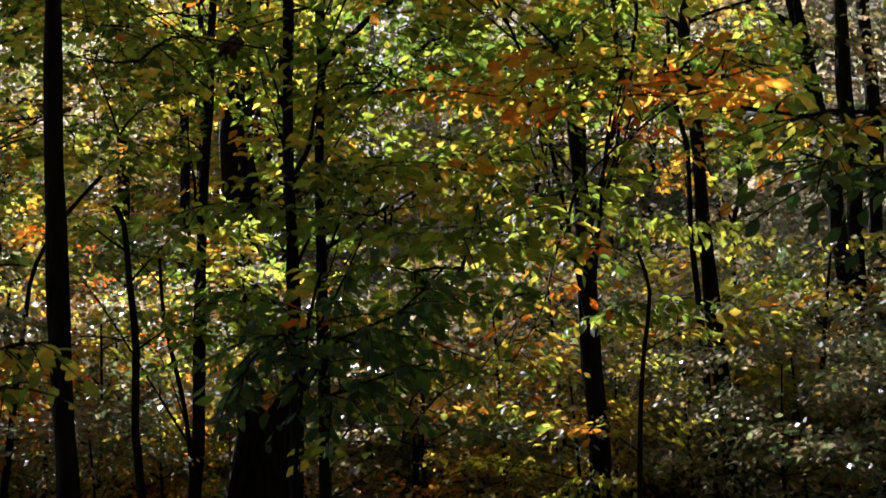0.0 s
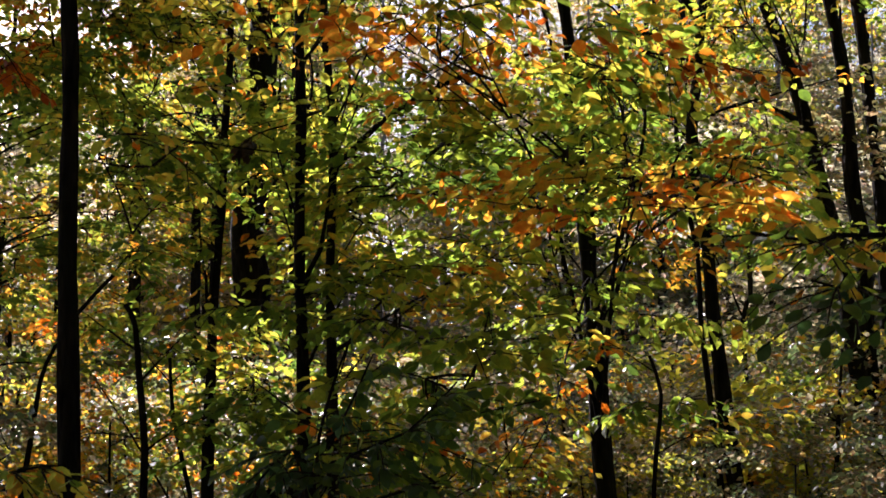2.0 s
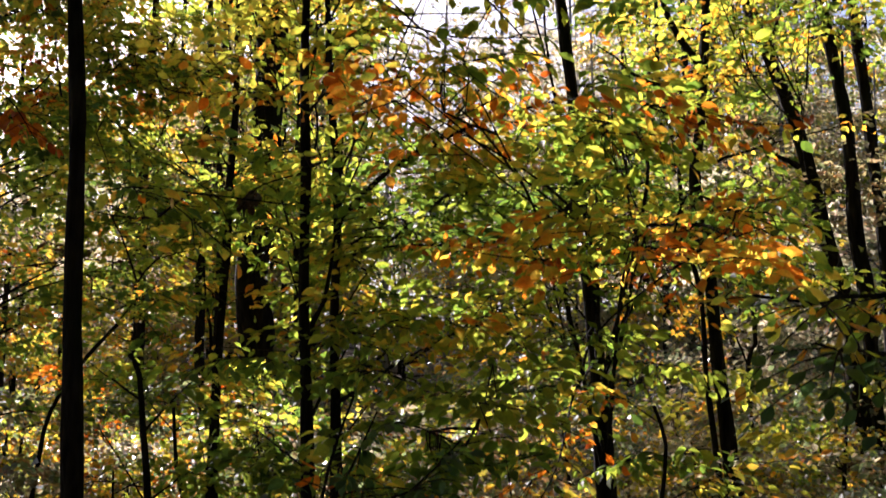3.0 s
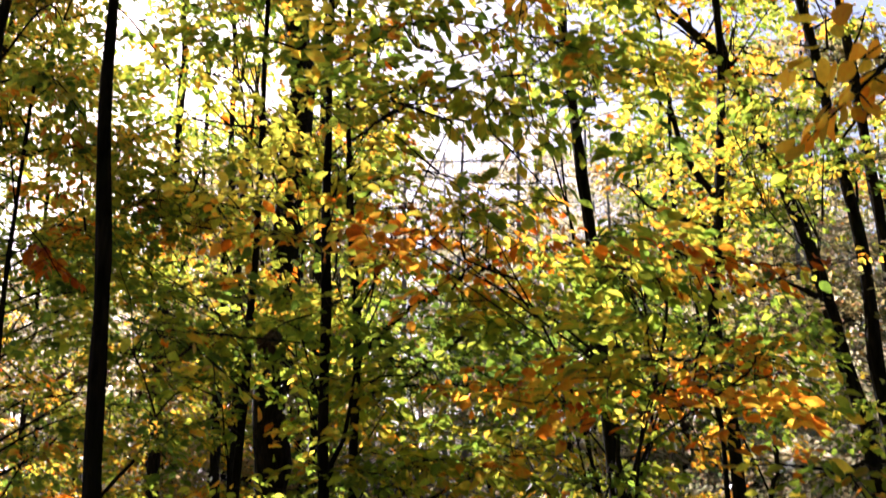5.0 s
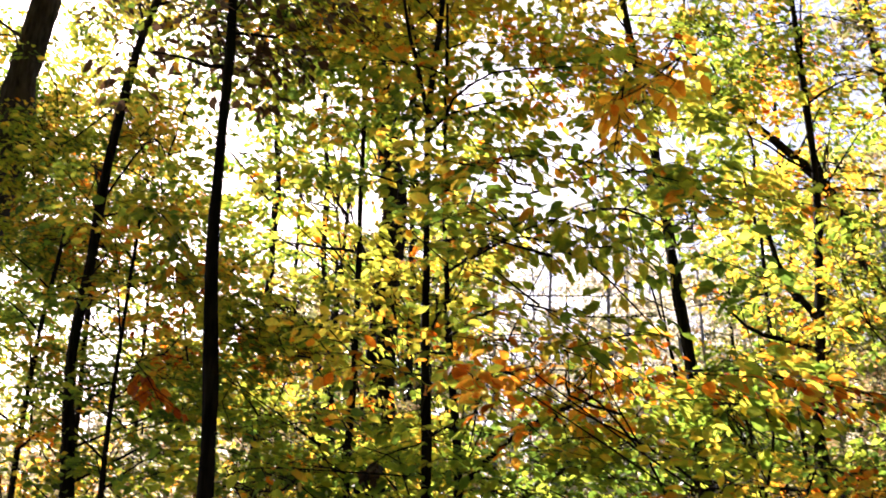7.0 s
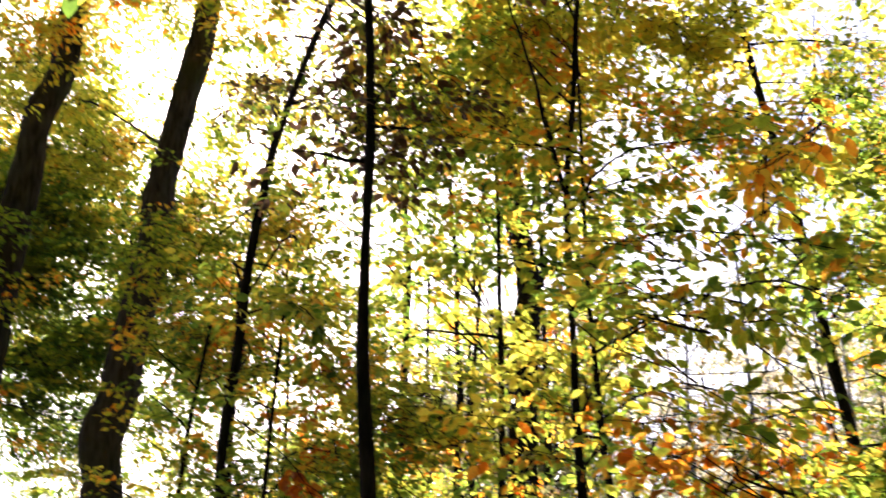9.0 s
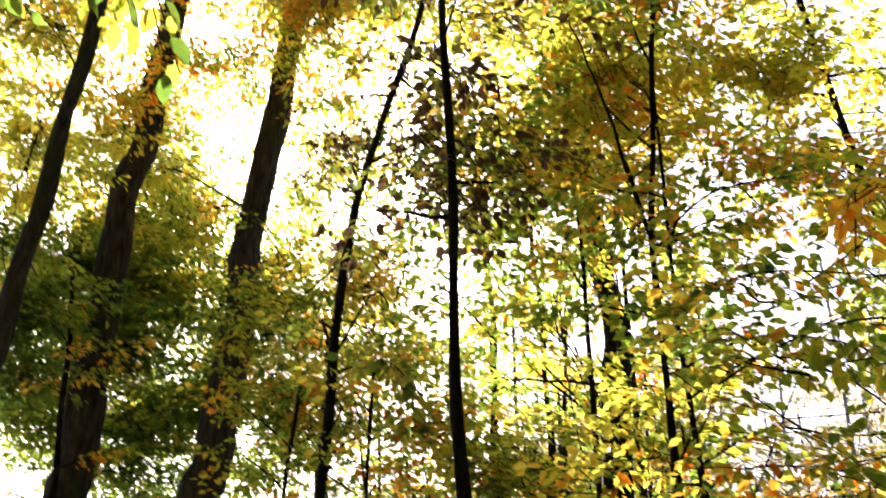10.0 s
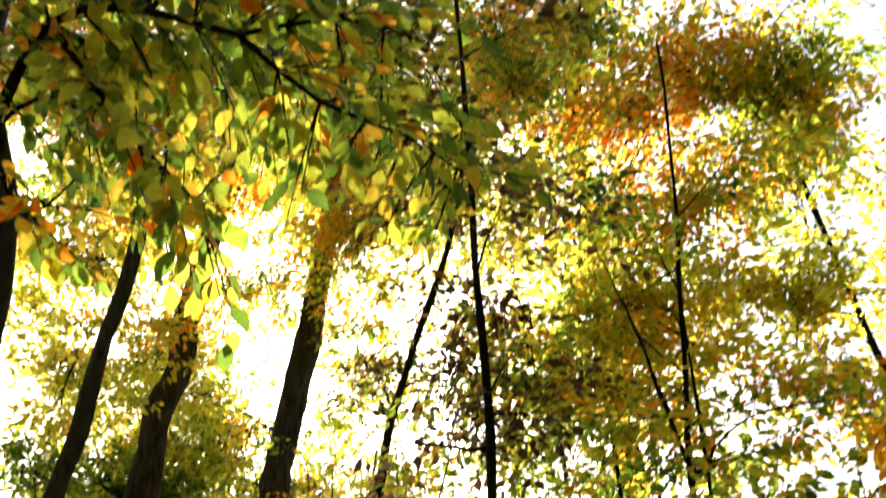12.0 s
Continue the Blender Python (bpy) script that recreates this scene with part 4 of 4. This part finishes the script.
# -- boughs close to the eye, leaf by leaf --
def leafy_bough(root, path, r0, twig_count, leaves, mat, size=0.09, reach=0.32, start=0.15, hang=0.5, lift=(-0.6, 0.35), tilt=0.55, joined=False):
    """A limb of root along path (world) with side twigs; every leaf is an object of its own, or all are one crown."""
    base = np.array(root.location)
    q = smooth_path([np.array(p, float) - base for p in path], 0.12)
    v, f = tube(q, np.linspace(r0, max(0.003, r0 * 0.2), len(q)), 6, 0.1)
    limb = mesh_object("branch", v, f, bark_shade_dark, root, smooth=True)
    tv, tf, got = [], [], {}
    for k in range(twig_count):
        s = start + (1 - start) * (k + rng.uniform(0.2, 0.8)) / twig_count
        i = min(len(q) - 2, int(s * (len(q) - 1)))
        o, along = q[i], unit(q[i + 1] - q[i])
        side = unit(np.cross((0, 0, 1.0), along)) * (1 if k % 2 else -1)
        ln = reach * rng.uniform(0.6, 1.3)
        d = unit(along * rng.uniform(0.3, 0.9) + side + np.array([0, 0, rng.uniform(*lift)]))
        e = [o + d * ln * u + np.array([0, 0, -0.25 * ln * u * u]) for u in (0, 0.35, 0.7, 1)]
        tube(e, (0.004, 0.003, 0.0022, 0.0012), 4, 0, tv, tf)
        kind_ = mat[k % len(mat)] if isinstance(mat, tuple) else mat
        for j in range(leaves):
            u = (j + rng.uniform(0.3, 1.0)) / leaves
            p = o + d * ln * u + np.array([0, 0, -0.25 * ln * u * u])
            out = unit(np.cross((0, 0, 1.0), d)) * (1 if j % 2 else -1)
            axis = unit(d * rng.uniform(0.4, 1.0) + out * rng.uniform(0.3, 1.0) + np.array([0, 0, -hang * rng.uniform(0.3, 1.6)]) + rng.normal(0, 0.2, 3))
            up = unit(np.array([0, 0, 1.0]) + rng.normal(0, tilt, 3))
            z = size * rng.uniform(0.6, 1.2)
            if joined:
                got.setdefault(kind_, []).append((p + axis * z * 0.2, axis, up, z))
            else:
                leaf_object(limb, LEAVES[kind_][rng.integers(0, 4)], p + axis * z * 0.2, axis, up, z)
    for kind_, all_ in got.items():
        leaf_cloud("crown", np.array([g[0] for g in all_]), np.array([g[1] for g in all_]), np.array([g[2] for g in all_]), np.array([g[3] for g in all_]), kind_, root)
    if tv:
        tagged(mesh_object("twig", tv, tf, twig_mat, limb), kind="stuff")
    return limb


LAYER = dict(hang=0.65, lift=(-0.25, 0.2), tilt=0.65)
# the long limb of the twin beech with its fiery layers
leafy_bough(beech_r, [(-0.73, 7.16, 3.26), (-0.37, 6.90, 3.53), (0.07, 6.60, 3.68), (0.60, 6.30, 3.75), (1.00, 6.20, 3.70), (1.30, 6.20, 3.55)], 0.021, 42, 5, (rust_1, greenish_1, amber_1, rust_1, golden_1), 0.088, 0.44, 0.3, **LAYER)
leafy_bough(beech_r, [(-0.16, 6.60, 3.52), (0.13, 6.30, 3.81), (0.48, 6.20, 3.94)], 0.009, 14, 5, (rust_1, fiery_1, amber_1, rust_1, greenish_1), 0.088, 0.36, 0.2, **LAYER)
leafy_bough(beech_r, [(-0.74, 7.15, 3.0), (-0.35, 6.8, 3.02), (0.2, 6.5, 2.95), (0.7, 6.3, 2.90)], 0.01, 18, 5, (greenish_1, golden_1, fiery_1), 0.088, 0.36, 0.35, **LAYER)
leafy_bough(beech_b, [(-0.92, 7.00, 3.90), (-0.60, 6.40, 3.95), (-0.27, 6.20, 3.91), (0.25, 6.10, 3.78)], 0.009, 16, 4, (amber_1, golden_1, lime_1, rust_1, greenish_1), 0.088, 0.34, 0.25, **LAYER)
leafy_bough(beech_b, [(-0.92, 7.00, 3.93), (-1.19, 6.30, 3.82), (-1.36, 6.00, 3.94)], 0.008, 14, 5, (golden_1, lime_1, fiery_1), 0.088, 0.32, 0.3, **LAYER)
# fiery spray of the straight beech, reaching towards the path
leafy_bough(beech_c, [(0.99, 9.10, 3.59), (1.60, 7.40, 3.25), (1.21, 6.50, 2.94), (0.82, 6.20, 2.92), (0.45, 6.10, 2.81)], 0.02, 24, 6, (rust_1, greenish_1, golden_1, rust_1, greenish_1), 0.088, 0.4, 0.45, **LAYER)
leafy_bough(beech_c, [(1.21, 6.50, 2.94), (1.36, 6.30, 3.10), (1.56, 6.20, 3.17)], 0.007, 10, 5, (fiery_1, greenish_1), 0.088, 0.32, 0.1, **LAYER)
leafy_bough(beech_c, [(0.59, 6.30, 2.82), (0.22, 6.20, 2.89), (-0.14, 6.00, 3.04)], 0.007, 14, 5, (golden_1, fiery_1, greenish_1), 0.088, 0.34, 0.1, **LAYER)
leafy_bough(beech_c, [(1.05, 9.15, 2.5), (0.75, 7.6, 2.2), (0.55, 6.6, 1.75), (0.35, 6.2, 1.45)], 0.012, 12, 5, (greenish_1, golden_1, rust_1), 0.088, 0.36, 0.5, **LAYER)
leafy_bough(beech_c, [(1.00, 6.20, 3.70), (1.26, 6.30, 3.68), (1.62, 6.30, 3.60), (1.95, 6.30, 3.62)], 0.008, 14, 5, (rust_1, greenish_1, golden_1, rust_1), 0.088, 0.38, 0.1, **LAYER)
leafy_bough(beech_c, [(1.21, 6.50, 2.94), (1.30, 6.50, 3.25), (1.62, 6.40, 3.10), (1.95, 6.40, 3.05)], 0.008, 9, 5, (greenish_1, rust_1, greenish_1), 0.088, 0.38, 0.1, **LAYER)
# orange tuft higher up
leafy_bough(beech_c, [(0.71, 9.10, 6.92), (0.80, 7.20, 6.25), (0.42, 6.50, 5.62), (0.06, 6.40, 5.42)], 0.018, 16, 4, amber_1, 0.13, 0.28, 0.62, 0.9, tilt=1.1)
leafy_bough(beech_c, [(0.35, 6.50, 5.66), (0.26, 6.40, 5.11)], 0.007, 7, 4, amber_1, 0.13, 0.2, 0.2, 0.9, tilt=1.1)
# green layers of the twin beech before the open sky
leafy_bough(beech_r, [(-0.82, 7.20, 5.32), (-0.35, 5.90, 4.91), (0.14, 5.60, 4.71), (0.54, 5.50, 4.55)], 0.012, 30, 5, (greenish_1, greenish_1, golden_1), 0.088, 0.42, 0.3, **LAYER)
leafy_bough(beech_r, [(-0.81, 7.20, 4.71), (-0.36, 5.90, 4.42), (0.04, 5.60, 4.23), (0.49, 5.50, 4.24)], 0.012, 24, 6, greenish, 0.088, 0.42, 0.3, joined=True, **LAYER)
leafy_bough(beech_r, [(-0.83, 7.20, 4.24), (-0.36, 5.90, 4.03), (-0.00, 5.60, 3.86), (0.39, 5.50, 3.82)], 0.012, 18, 5, greenish, 0.088, 0.42, 0.3, joined=True, **LAYER)
leafy_bough(beech_b, [(-0.91, 7.00, 4.80), (-0.40, 6.40, 4.74), (-0.01, 6.00, 4.53), (0.36, 5.80, 4.28)], 0.012, 26, 6, greenish, 0.088, 0.42, 0.3, joined=True, **LAYER)
# low layers of the twin beech and the straight beech, shade put into their dark green
for line in ([(-0.72, 7.10, 1.92), (-0.31, 6.20, 1.97), (0.10, 5.80, 1.81)], [(-0.72, 7.10, 1.52), (-0.24, 6.00, 1.61), (0.20, 5.70, 1.48)], [(-0.72, 7.10, 2.20), (-0.43, 6.30, 2.25), (-0.18, 6.00, 2.16)], [(-0.74, 7.15, 2.50), (-0.20, 6.40, 2.55), (0.35, 6.20, 2.42)], [(-0.72, 7.1, 2.3), (-1.2, 6.6, 2.35), (-1.5, 6.4, 2.25)]):
    leafy_bough(beech_r, line, 0.006, 13, 6, darkgreen, 0.1, 0.4, 0.2, joined=True, **LAYER)
for line in ([(1.07, 9.10, 2.14), (0.71, 8.40, 2.30), (0.37, 8.00, 2.19)], [(1.15, 9.10, 1.75), (1.39, 8.20, 1.81), (1.64, 7.90, 1.87)], [(1.05, 9.10, 2.80), (0.80, 7.90, 2.55), (0.40, 7.50, 2.42)], [(1.08, 9.15, 2.55), (1.65, 8.60, 2.45), (2.05, 8.40, 2.40)]):
    leafy_bough(beech_c, line, 0.006, 18, 6, darkgreen, 0.105, 0.46, 0.2, joined=True, **LAYER)
# bright and rusty tufts of the thin trunk
leafy_bough(thin, [(-4.06, 9.05, 5.96), (-3.35, 8.40, 5.74), (-3.00, 8.30, 5.35)], 0.012, 16, 5, lime_1, 0.13, 0.3, 0.45, 0.8, tilt=1.0)
leafy_bough(thin, [(-3.19, 8.40, 5.49), (-3.06, 8.30, 4.97)], 0.006, 8, 5, lime_1, 0.13, 0.24, 0.2, 0.8, tilt=1.0)
leafy_bough(thin, [(-4.12, 9.05, 5.04), (-3.32, 8.30, 4.43), (-2.96, 8.00, 4.00)], 0.008, 7, 4, rust_1, 0.11, 0.16, 0.72, 1.2)
# pale shining leaves in the sun
leafy_bough(beech_b, [(-0.92, 7.0, 3.3), (-1.59, 5.60, 3.10), (-1.40, 5.65, 3.02), (-1.09, 5.60, 2.76)], 0.006, 10, 4, (lime_1, golden_1), 0.085, 0.24, 0.5, **LAYER)

# young tree just beside the path, its trunk out of sight
side_tree = tree("hornbeam", "hornbeam beside the path with low green and orange boughs", [foot(2.75, 4.0), (2.58, 4.00, 2.01), (2.62, 4.05, 4.17), (2.63, 4.10, 6.28)], 0.06, 0.02, bark_grey, ring(4.6, 6.3, 5, 0.9, 0.7, 40, 110, 120), greenish, fans=3)
leafy_bough(side_tree, [(2.59, 4.00, 2.20), (1.29, 3.44, 2.25), (1.01, 3.23, 2.20), (0.80, 3.14, 2.21)], 0.02, 28, 6, greenish_1, 0.064, 0.28, 0.45)
leafy_bough(side_tree, [(2.58, 4.00, 1.91), (1.29, 3.33, 2.06), (1.08, 3.10, 2.04), (0.93, 3.05, 2.07)], 0.016, 28, 6, shaded_1, 0.064, 0.28, 0.42)
leafy_bough(side_tree, [(2.66, 4.05, 3.2), (1.45, 3.30, 3.40), (1.08, 2.95, 3.32), (0.85, 2.85, 3.31)], 0.014, 16, 4, amber_1, 0.085, 0.2, 0.5, 0.8, tilt=0.9)
leafy_bough(side_tree, [(1.16, 3.00, 3.32), (1.03, 2.90, 3.19), (0.93, 2.85, 3.09)], 0.008, 8, 4, amber_1, 0.08, 0.16, 0.1, 0.8, tilt=0.9)

# the tree whose low branches hang over the path
arch_tree = tree("hornbeam", "hornbeam arching over the path with large lime and amber leaves", [foot(-2.9, 2.3), (-2.89, 2.30, 2.57), (-2.62, 2.17, 4.36), (-2.58, 1.82, 4.99), (-2.59, 1.65, 5.87)], 0.075, 0.04, bark_grey, ring(6.0, 7.0, 5, 1.0, 0.8, 40, -90, 160), greenish, fans=3)
leafy_bough(arch_tree, [(-2.56, 1.88, 4.81), (-2.16, 1.60, 4.91), (-1.80, 1.59, 4.82), (-1.53, 1.66, 4.69), (-1.28, 1.77, 4.79), (-1.06, 1.99, 4.82)], 0.022, 70, 6, lime_1, 0.09, 0.34, 0.1, 0.8)
leafy_bough(arch_tree, [(-2.16, 1.60, 4.91), (-1.86, 1.57, 4.44), (-1.65, 1.59, 4.15), (-1.49, 1.66, 3.96)], 0.012, 40, 6, lime_1, 0.085, 0.28, 0.1, 0.9)
leafy_bough(arch_tree, [(-2.56, 1.88, 4.81), (-2.22, 1.75, 4.28), (-1.95, 1.62, 4.23)], 0.012, 22, 5, golden_1, 0.08, 0.26, 0.2, 0.8)
leafy_bough(arch_tree, [(-1.53, 1.66, 4.69), (-1.35, 1.85, 4.54), (-1.19, 2.16, 4.62), (-1.07, 2.53, 4.69)], 0.010, 36, 6, limes, 0.085, 0.3, 0.1, 0.8, joined=True)
leafy_bough(arch_tree, [(-1.80, 1.59, 4.82), (-1.62, 1.62, 5.04), (-1.37, 1.80, 5.27)], 0.010, 30, 6, limes, 0.085, 0.32, 0.1, 0.8, joined=True)

leafy_bough(arch_tree, [(-2.33, 1.64, 5.29), (-2.00, 1.74, 5.52), (-1.64, 1.95, 5.69), (-1.18, 2.35, 5.85)], 0.012, 40, 6, limes, 0.085, 0.4, 0.1, 0.9, joined=True)
leafy_bough(arch_tree, [(-2.16, 1.60, 4.91), (-2.07, 1.99, 5.04), (-1.81, 2.34, 5.18), (-1.55, 2.61, 5.43)], 0.010, 40, 6, limes, 0.085, 0.36, 0.1, 0.9, joined=True)
leafy_bough(arch_tree, [(-2.56, 1.88, 4.81), (-2.27, 1.78, 4.81), (-2.04, 1.91, 4.63), (-1.83, 2.00, 4.32)], 0.010, 26, 6, limes, 0.08, 0.3, 0.1, 0.9, joined=True)
# saplings before the beeches
sapling = tree("sapling", "beech sapling with green leaves coloured dark for shade", [foot(-0.62, 4.3), (-0.51, 4.27, 1.39), (-0.46, 4.22, 1.75), (-0.37, 4.18, 2.00)], 0.014, 0.004, bark_shade_dark, [], greenish, category="sapling", group="saplings of the undergrowth", base_flare=1.2)
leafy_bough(sapling, [(-0.50, 4.27, 1.41), (-0.36, 4.08, 1.59), (-0.16, 4.00, 1.67), (0.01, 4.00, 1.84)], 0.008, 24, 6, shaded_1, 0.066, 0.26, 0.1, 0.7)
leafy_bough(sapling, [(-0.50, 4.27, 1.35), (-0.28, 4.09, 1.44), (-0.05, 4.00, 1.51)], 0.007, 18, 6, shaded_1, 0.066, 0.26, 0.15, 0.7)
leafy_bough(sapling, [(-0.49, 4.27, 1.49), (-0.56, 4.16, 1.61), (-0.66, 4.04, 1.51), (-0.75, 4.02, 1.36)], 0.006, 22, 6, shaded_1, 0.064, 0.22, 0.15, 0.6)
leafy_bough(sapling, [(-0.48, 4.27, 1.59), (-0.38, 4.08, 1.72), (-0.28, 4.09, 1.94)], 0.006, 12, 5, shaded_1, 0.064, 0.25, 0.15, 0.9)
sapling_b = tree("sapling", "sapling with pale green leaves at the path's edge", [foot(-1.62, 3.3), (-1.36, 3.31, 1.35), (-1.33, 3.26, 1.66), (-1.31, 3.22, 1.92)], 0.014, 0.004, bark_shade_dark, [], greenish, category="sapling", group="saplings of the undergrowth", base_flare=1.2)
leafy_bough(sapling_b, [(-1.36, 3.30, 1.47), (-1.23, 3.30, 1.57), (-1.08, 3.31, 1.59)], 0.007, 9, 5, lime_1, 0.06, 0.18, 0.5, 0.6)
leafy_bough(sapling_b, [(-1.36, 3.31, 1.38), (-1.25, 3.29, 1.46), (-1.17, 3.27, 1.46)], 0.006, 7, 4, lime_1, 0.06, 0.18, 0.4, 0.6)
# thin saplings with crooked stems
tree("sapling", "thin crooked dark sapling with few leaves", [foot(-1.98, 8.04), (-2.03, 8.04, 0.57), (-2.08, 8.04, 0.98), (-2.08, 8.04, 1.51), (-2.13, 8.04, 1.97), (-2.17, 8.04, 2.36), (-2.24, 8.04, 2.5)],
     0.034, 0.018, bark_shade_dark, [(2.0, 80, 0.7, 50), (2.2, -80, 0.6, 40), (1.5, 30, 0.6, 30)], greenish, fans=3, sides=8, category="sapling", group="saplings of the undergrowth", base_flare=1.2)
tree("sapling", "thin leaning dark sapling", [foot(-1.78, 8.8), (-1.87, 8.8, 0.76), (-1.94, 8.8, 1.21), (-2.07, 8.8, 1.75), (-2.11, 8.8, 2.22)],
     0.024, 0.012, bark_shade_dark, [(1.9, 60, 0.7, 40), (2.1, -60, 0.6, 40)], golden, fans=3, sides=8, category="sapling", group="saplings of the undergrowth", base_flare=1.2)
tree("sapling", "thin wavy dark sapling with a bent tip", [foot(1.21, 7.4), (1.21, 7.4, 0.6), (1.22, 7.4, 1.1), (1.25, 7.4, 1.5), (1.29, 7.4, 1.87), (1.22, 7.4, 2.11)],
     0.02, 0.01, bark_shade_dark, [(1.5, 80, 0.6, 30), (2.0, -80, 0.7, 40), (0.9, -80, 0.5, 40)], golden, fans=3, sides=8, category="sapling", group="saplings of the undergrowth", base_flare=1.2)
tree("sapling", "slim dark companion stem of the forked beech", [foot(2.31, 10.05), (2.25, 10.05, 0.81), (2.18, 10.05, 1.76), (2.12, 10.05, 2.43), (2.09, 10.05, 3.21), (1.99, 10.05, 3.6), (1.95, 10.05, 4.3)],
     0.034, 0.018, bark_shade_dark, ring(2.4, 4.1, 5, 0.8, 0.6, 40), golden, fans=3, sides=8, category="sapling", group="saplings of the undergrowth", base_flare=1.2)
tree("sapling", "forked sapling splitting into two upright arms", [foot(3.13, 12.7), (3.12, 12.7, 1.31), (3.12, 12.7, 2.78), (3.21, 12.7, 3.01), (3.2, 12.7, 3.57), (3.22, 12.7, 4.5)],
     0.05, 0.018, bark_shade_dark, [(2.7, -70, 1.4, 68), (3.3, 60, 0.8, 50)] + ring(3.3, 4.5, 4, 0.8, 0.6, 45), golden, fans=3, sides=8, category="sapling", group="saplings of the undergrowth", base_flare=1.2)
tree("sapling", "slender sapling leaning hard across the thicket", [foot(-3.35, 8.9), (-2.99, 8.43, 1.63), (-2.92, 8.46, 2.12), (-2.71, 8.43, 2.46), (-2.43, 8.42, 2.77)], 0.03, 0.014, bark_shade_dark, [(2.6, 60, 0.7, 50)], golden, fans=3, sides=8, category="sapling", group="saplings of the undergrowth", base_flare=1.2)
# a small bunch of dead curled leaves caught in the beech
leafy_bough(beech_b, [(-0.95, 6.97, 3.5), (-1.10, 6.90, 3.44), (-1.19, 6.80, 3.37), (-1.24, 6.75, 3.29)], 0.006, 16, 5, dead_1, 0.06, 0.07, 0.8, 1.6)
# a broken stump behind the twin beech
stump = tree("tree_stump", "dark decaying broken tree stump among the saplings", [foot(-1.36, 8.95), (-1.28, 8.95, 0.62), (-1.29, 8.95, 1.19)], 0.255, 0.215, bark_shade_dark, [], greenish, sides=20, rough=0.35, base_flare=1.35, category="stump", group="")
sv, sf = [], []
for k in range(14):
    a = 2 * math.pi * k / 14 + rng.uniform(-0.15, 0.15)
    h = rng.uniform(0.05, 0.2)
    top = float(1.08 - stump.location[2])
    p = np.array([0.15 * math.sin(a), 0.15 * math.cos(a), top])
    tube([p, p + (0.01 * math.sin(a), 0.01 * math.cos(a), 0.6 * h), p + (0.02 * math.sin(a), 0.02 * math.cos(a), h)], (0.05, 0.03, 0.006), 5, 0, sv, sf)
mesh_object("splintered_top", sv, sf, bark_shade_dark, stump, "splintered dark wood")
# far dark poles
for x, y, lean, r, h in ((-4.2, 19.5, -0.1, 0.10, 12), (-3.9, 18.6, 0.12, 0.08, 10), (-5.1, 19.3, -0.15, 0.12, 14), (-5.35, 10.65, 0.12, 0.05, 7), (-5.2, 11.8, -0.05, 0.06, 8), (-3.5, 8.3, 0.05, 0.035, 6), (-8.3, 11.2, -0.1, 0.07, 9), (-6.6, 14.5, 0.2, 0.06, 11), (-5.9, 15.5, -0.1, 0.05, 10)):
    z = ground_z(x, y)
    tree("pole_tree", "slim dark pole-stage tree in the thicket", [(x, y, z - 0.05), (x + lean, y, z + h * 0.35), (x + 0.5 * lean, y, z + h * 0.7), (x + 2 * lean, y, z + h)], r, r * 0.4, bark_shade_dark, ring(z + h * 0.35, z + h, 14, 1.4, 1.0, 30), golden if x < -5 else greenish, fans=4, sides=9, base_flare=1.2)
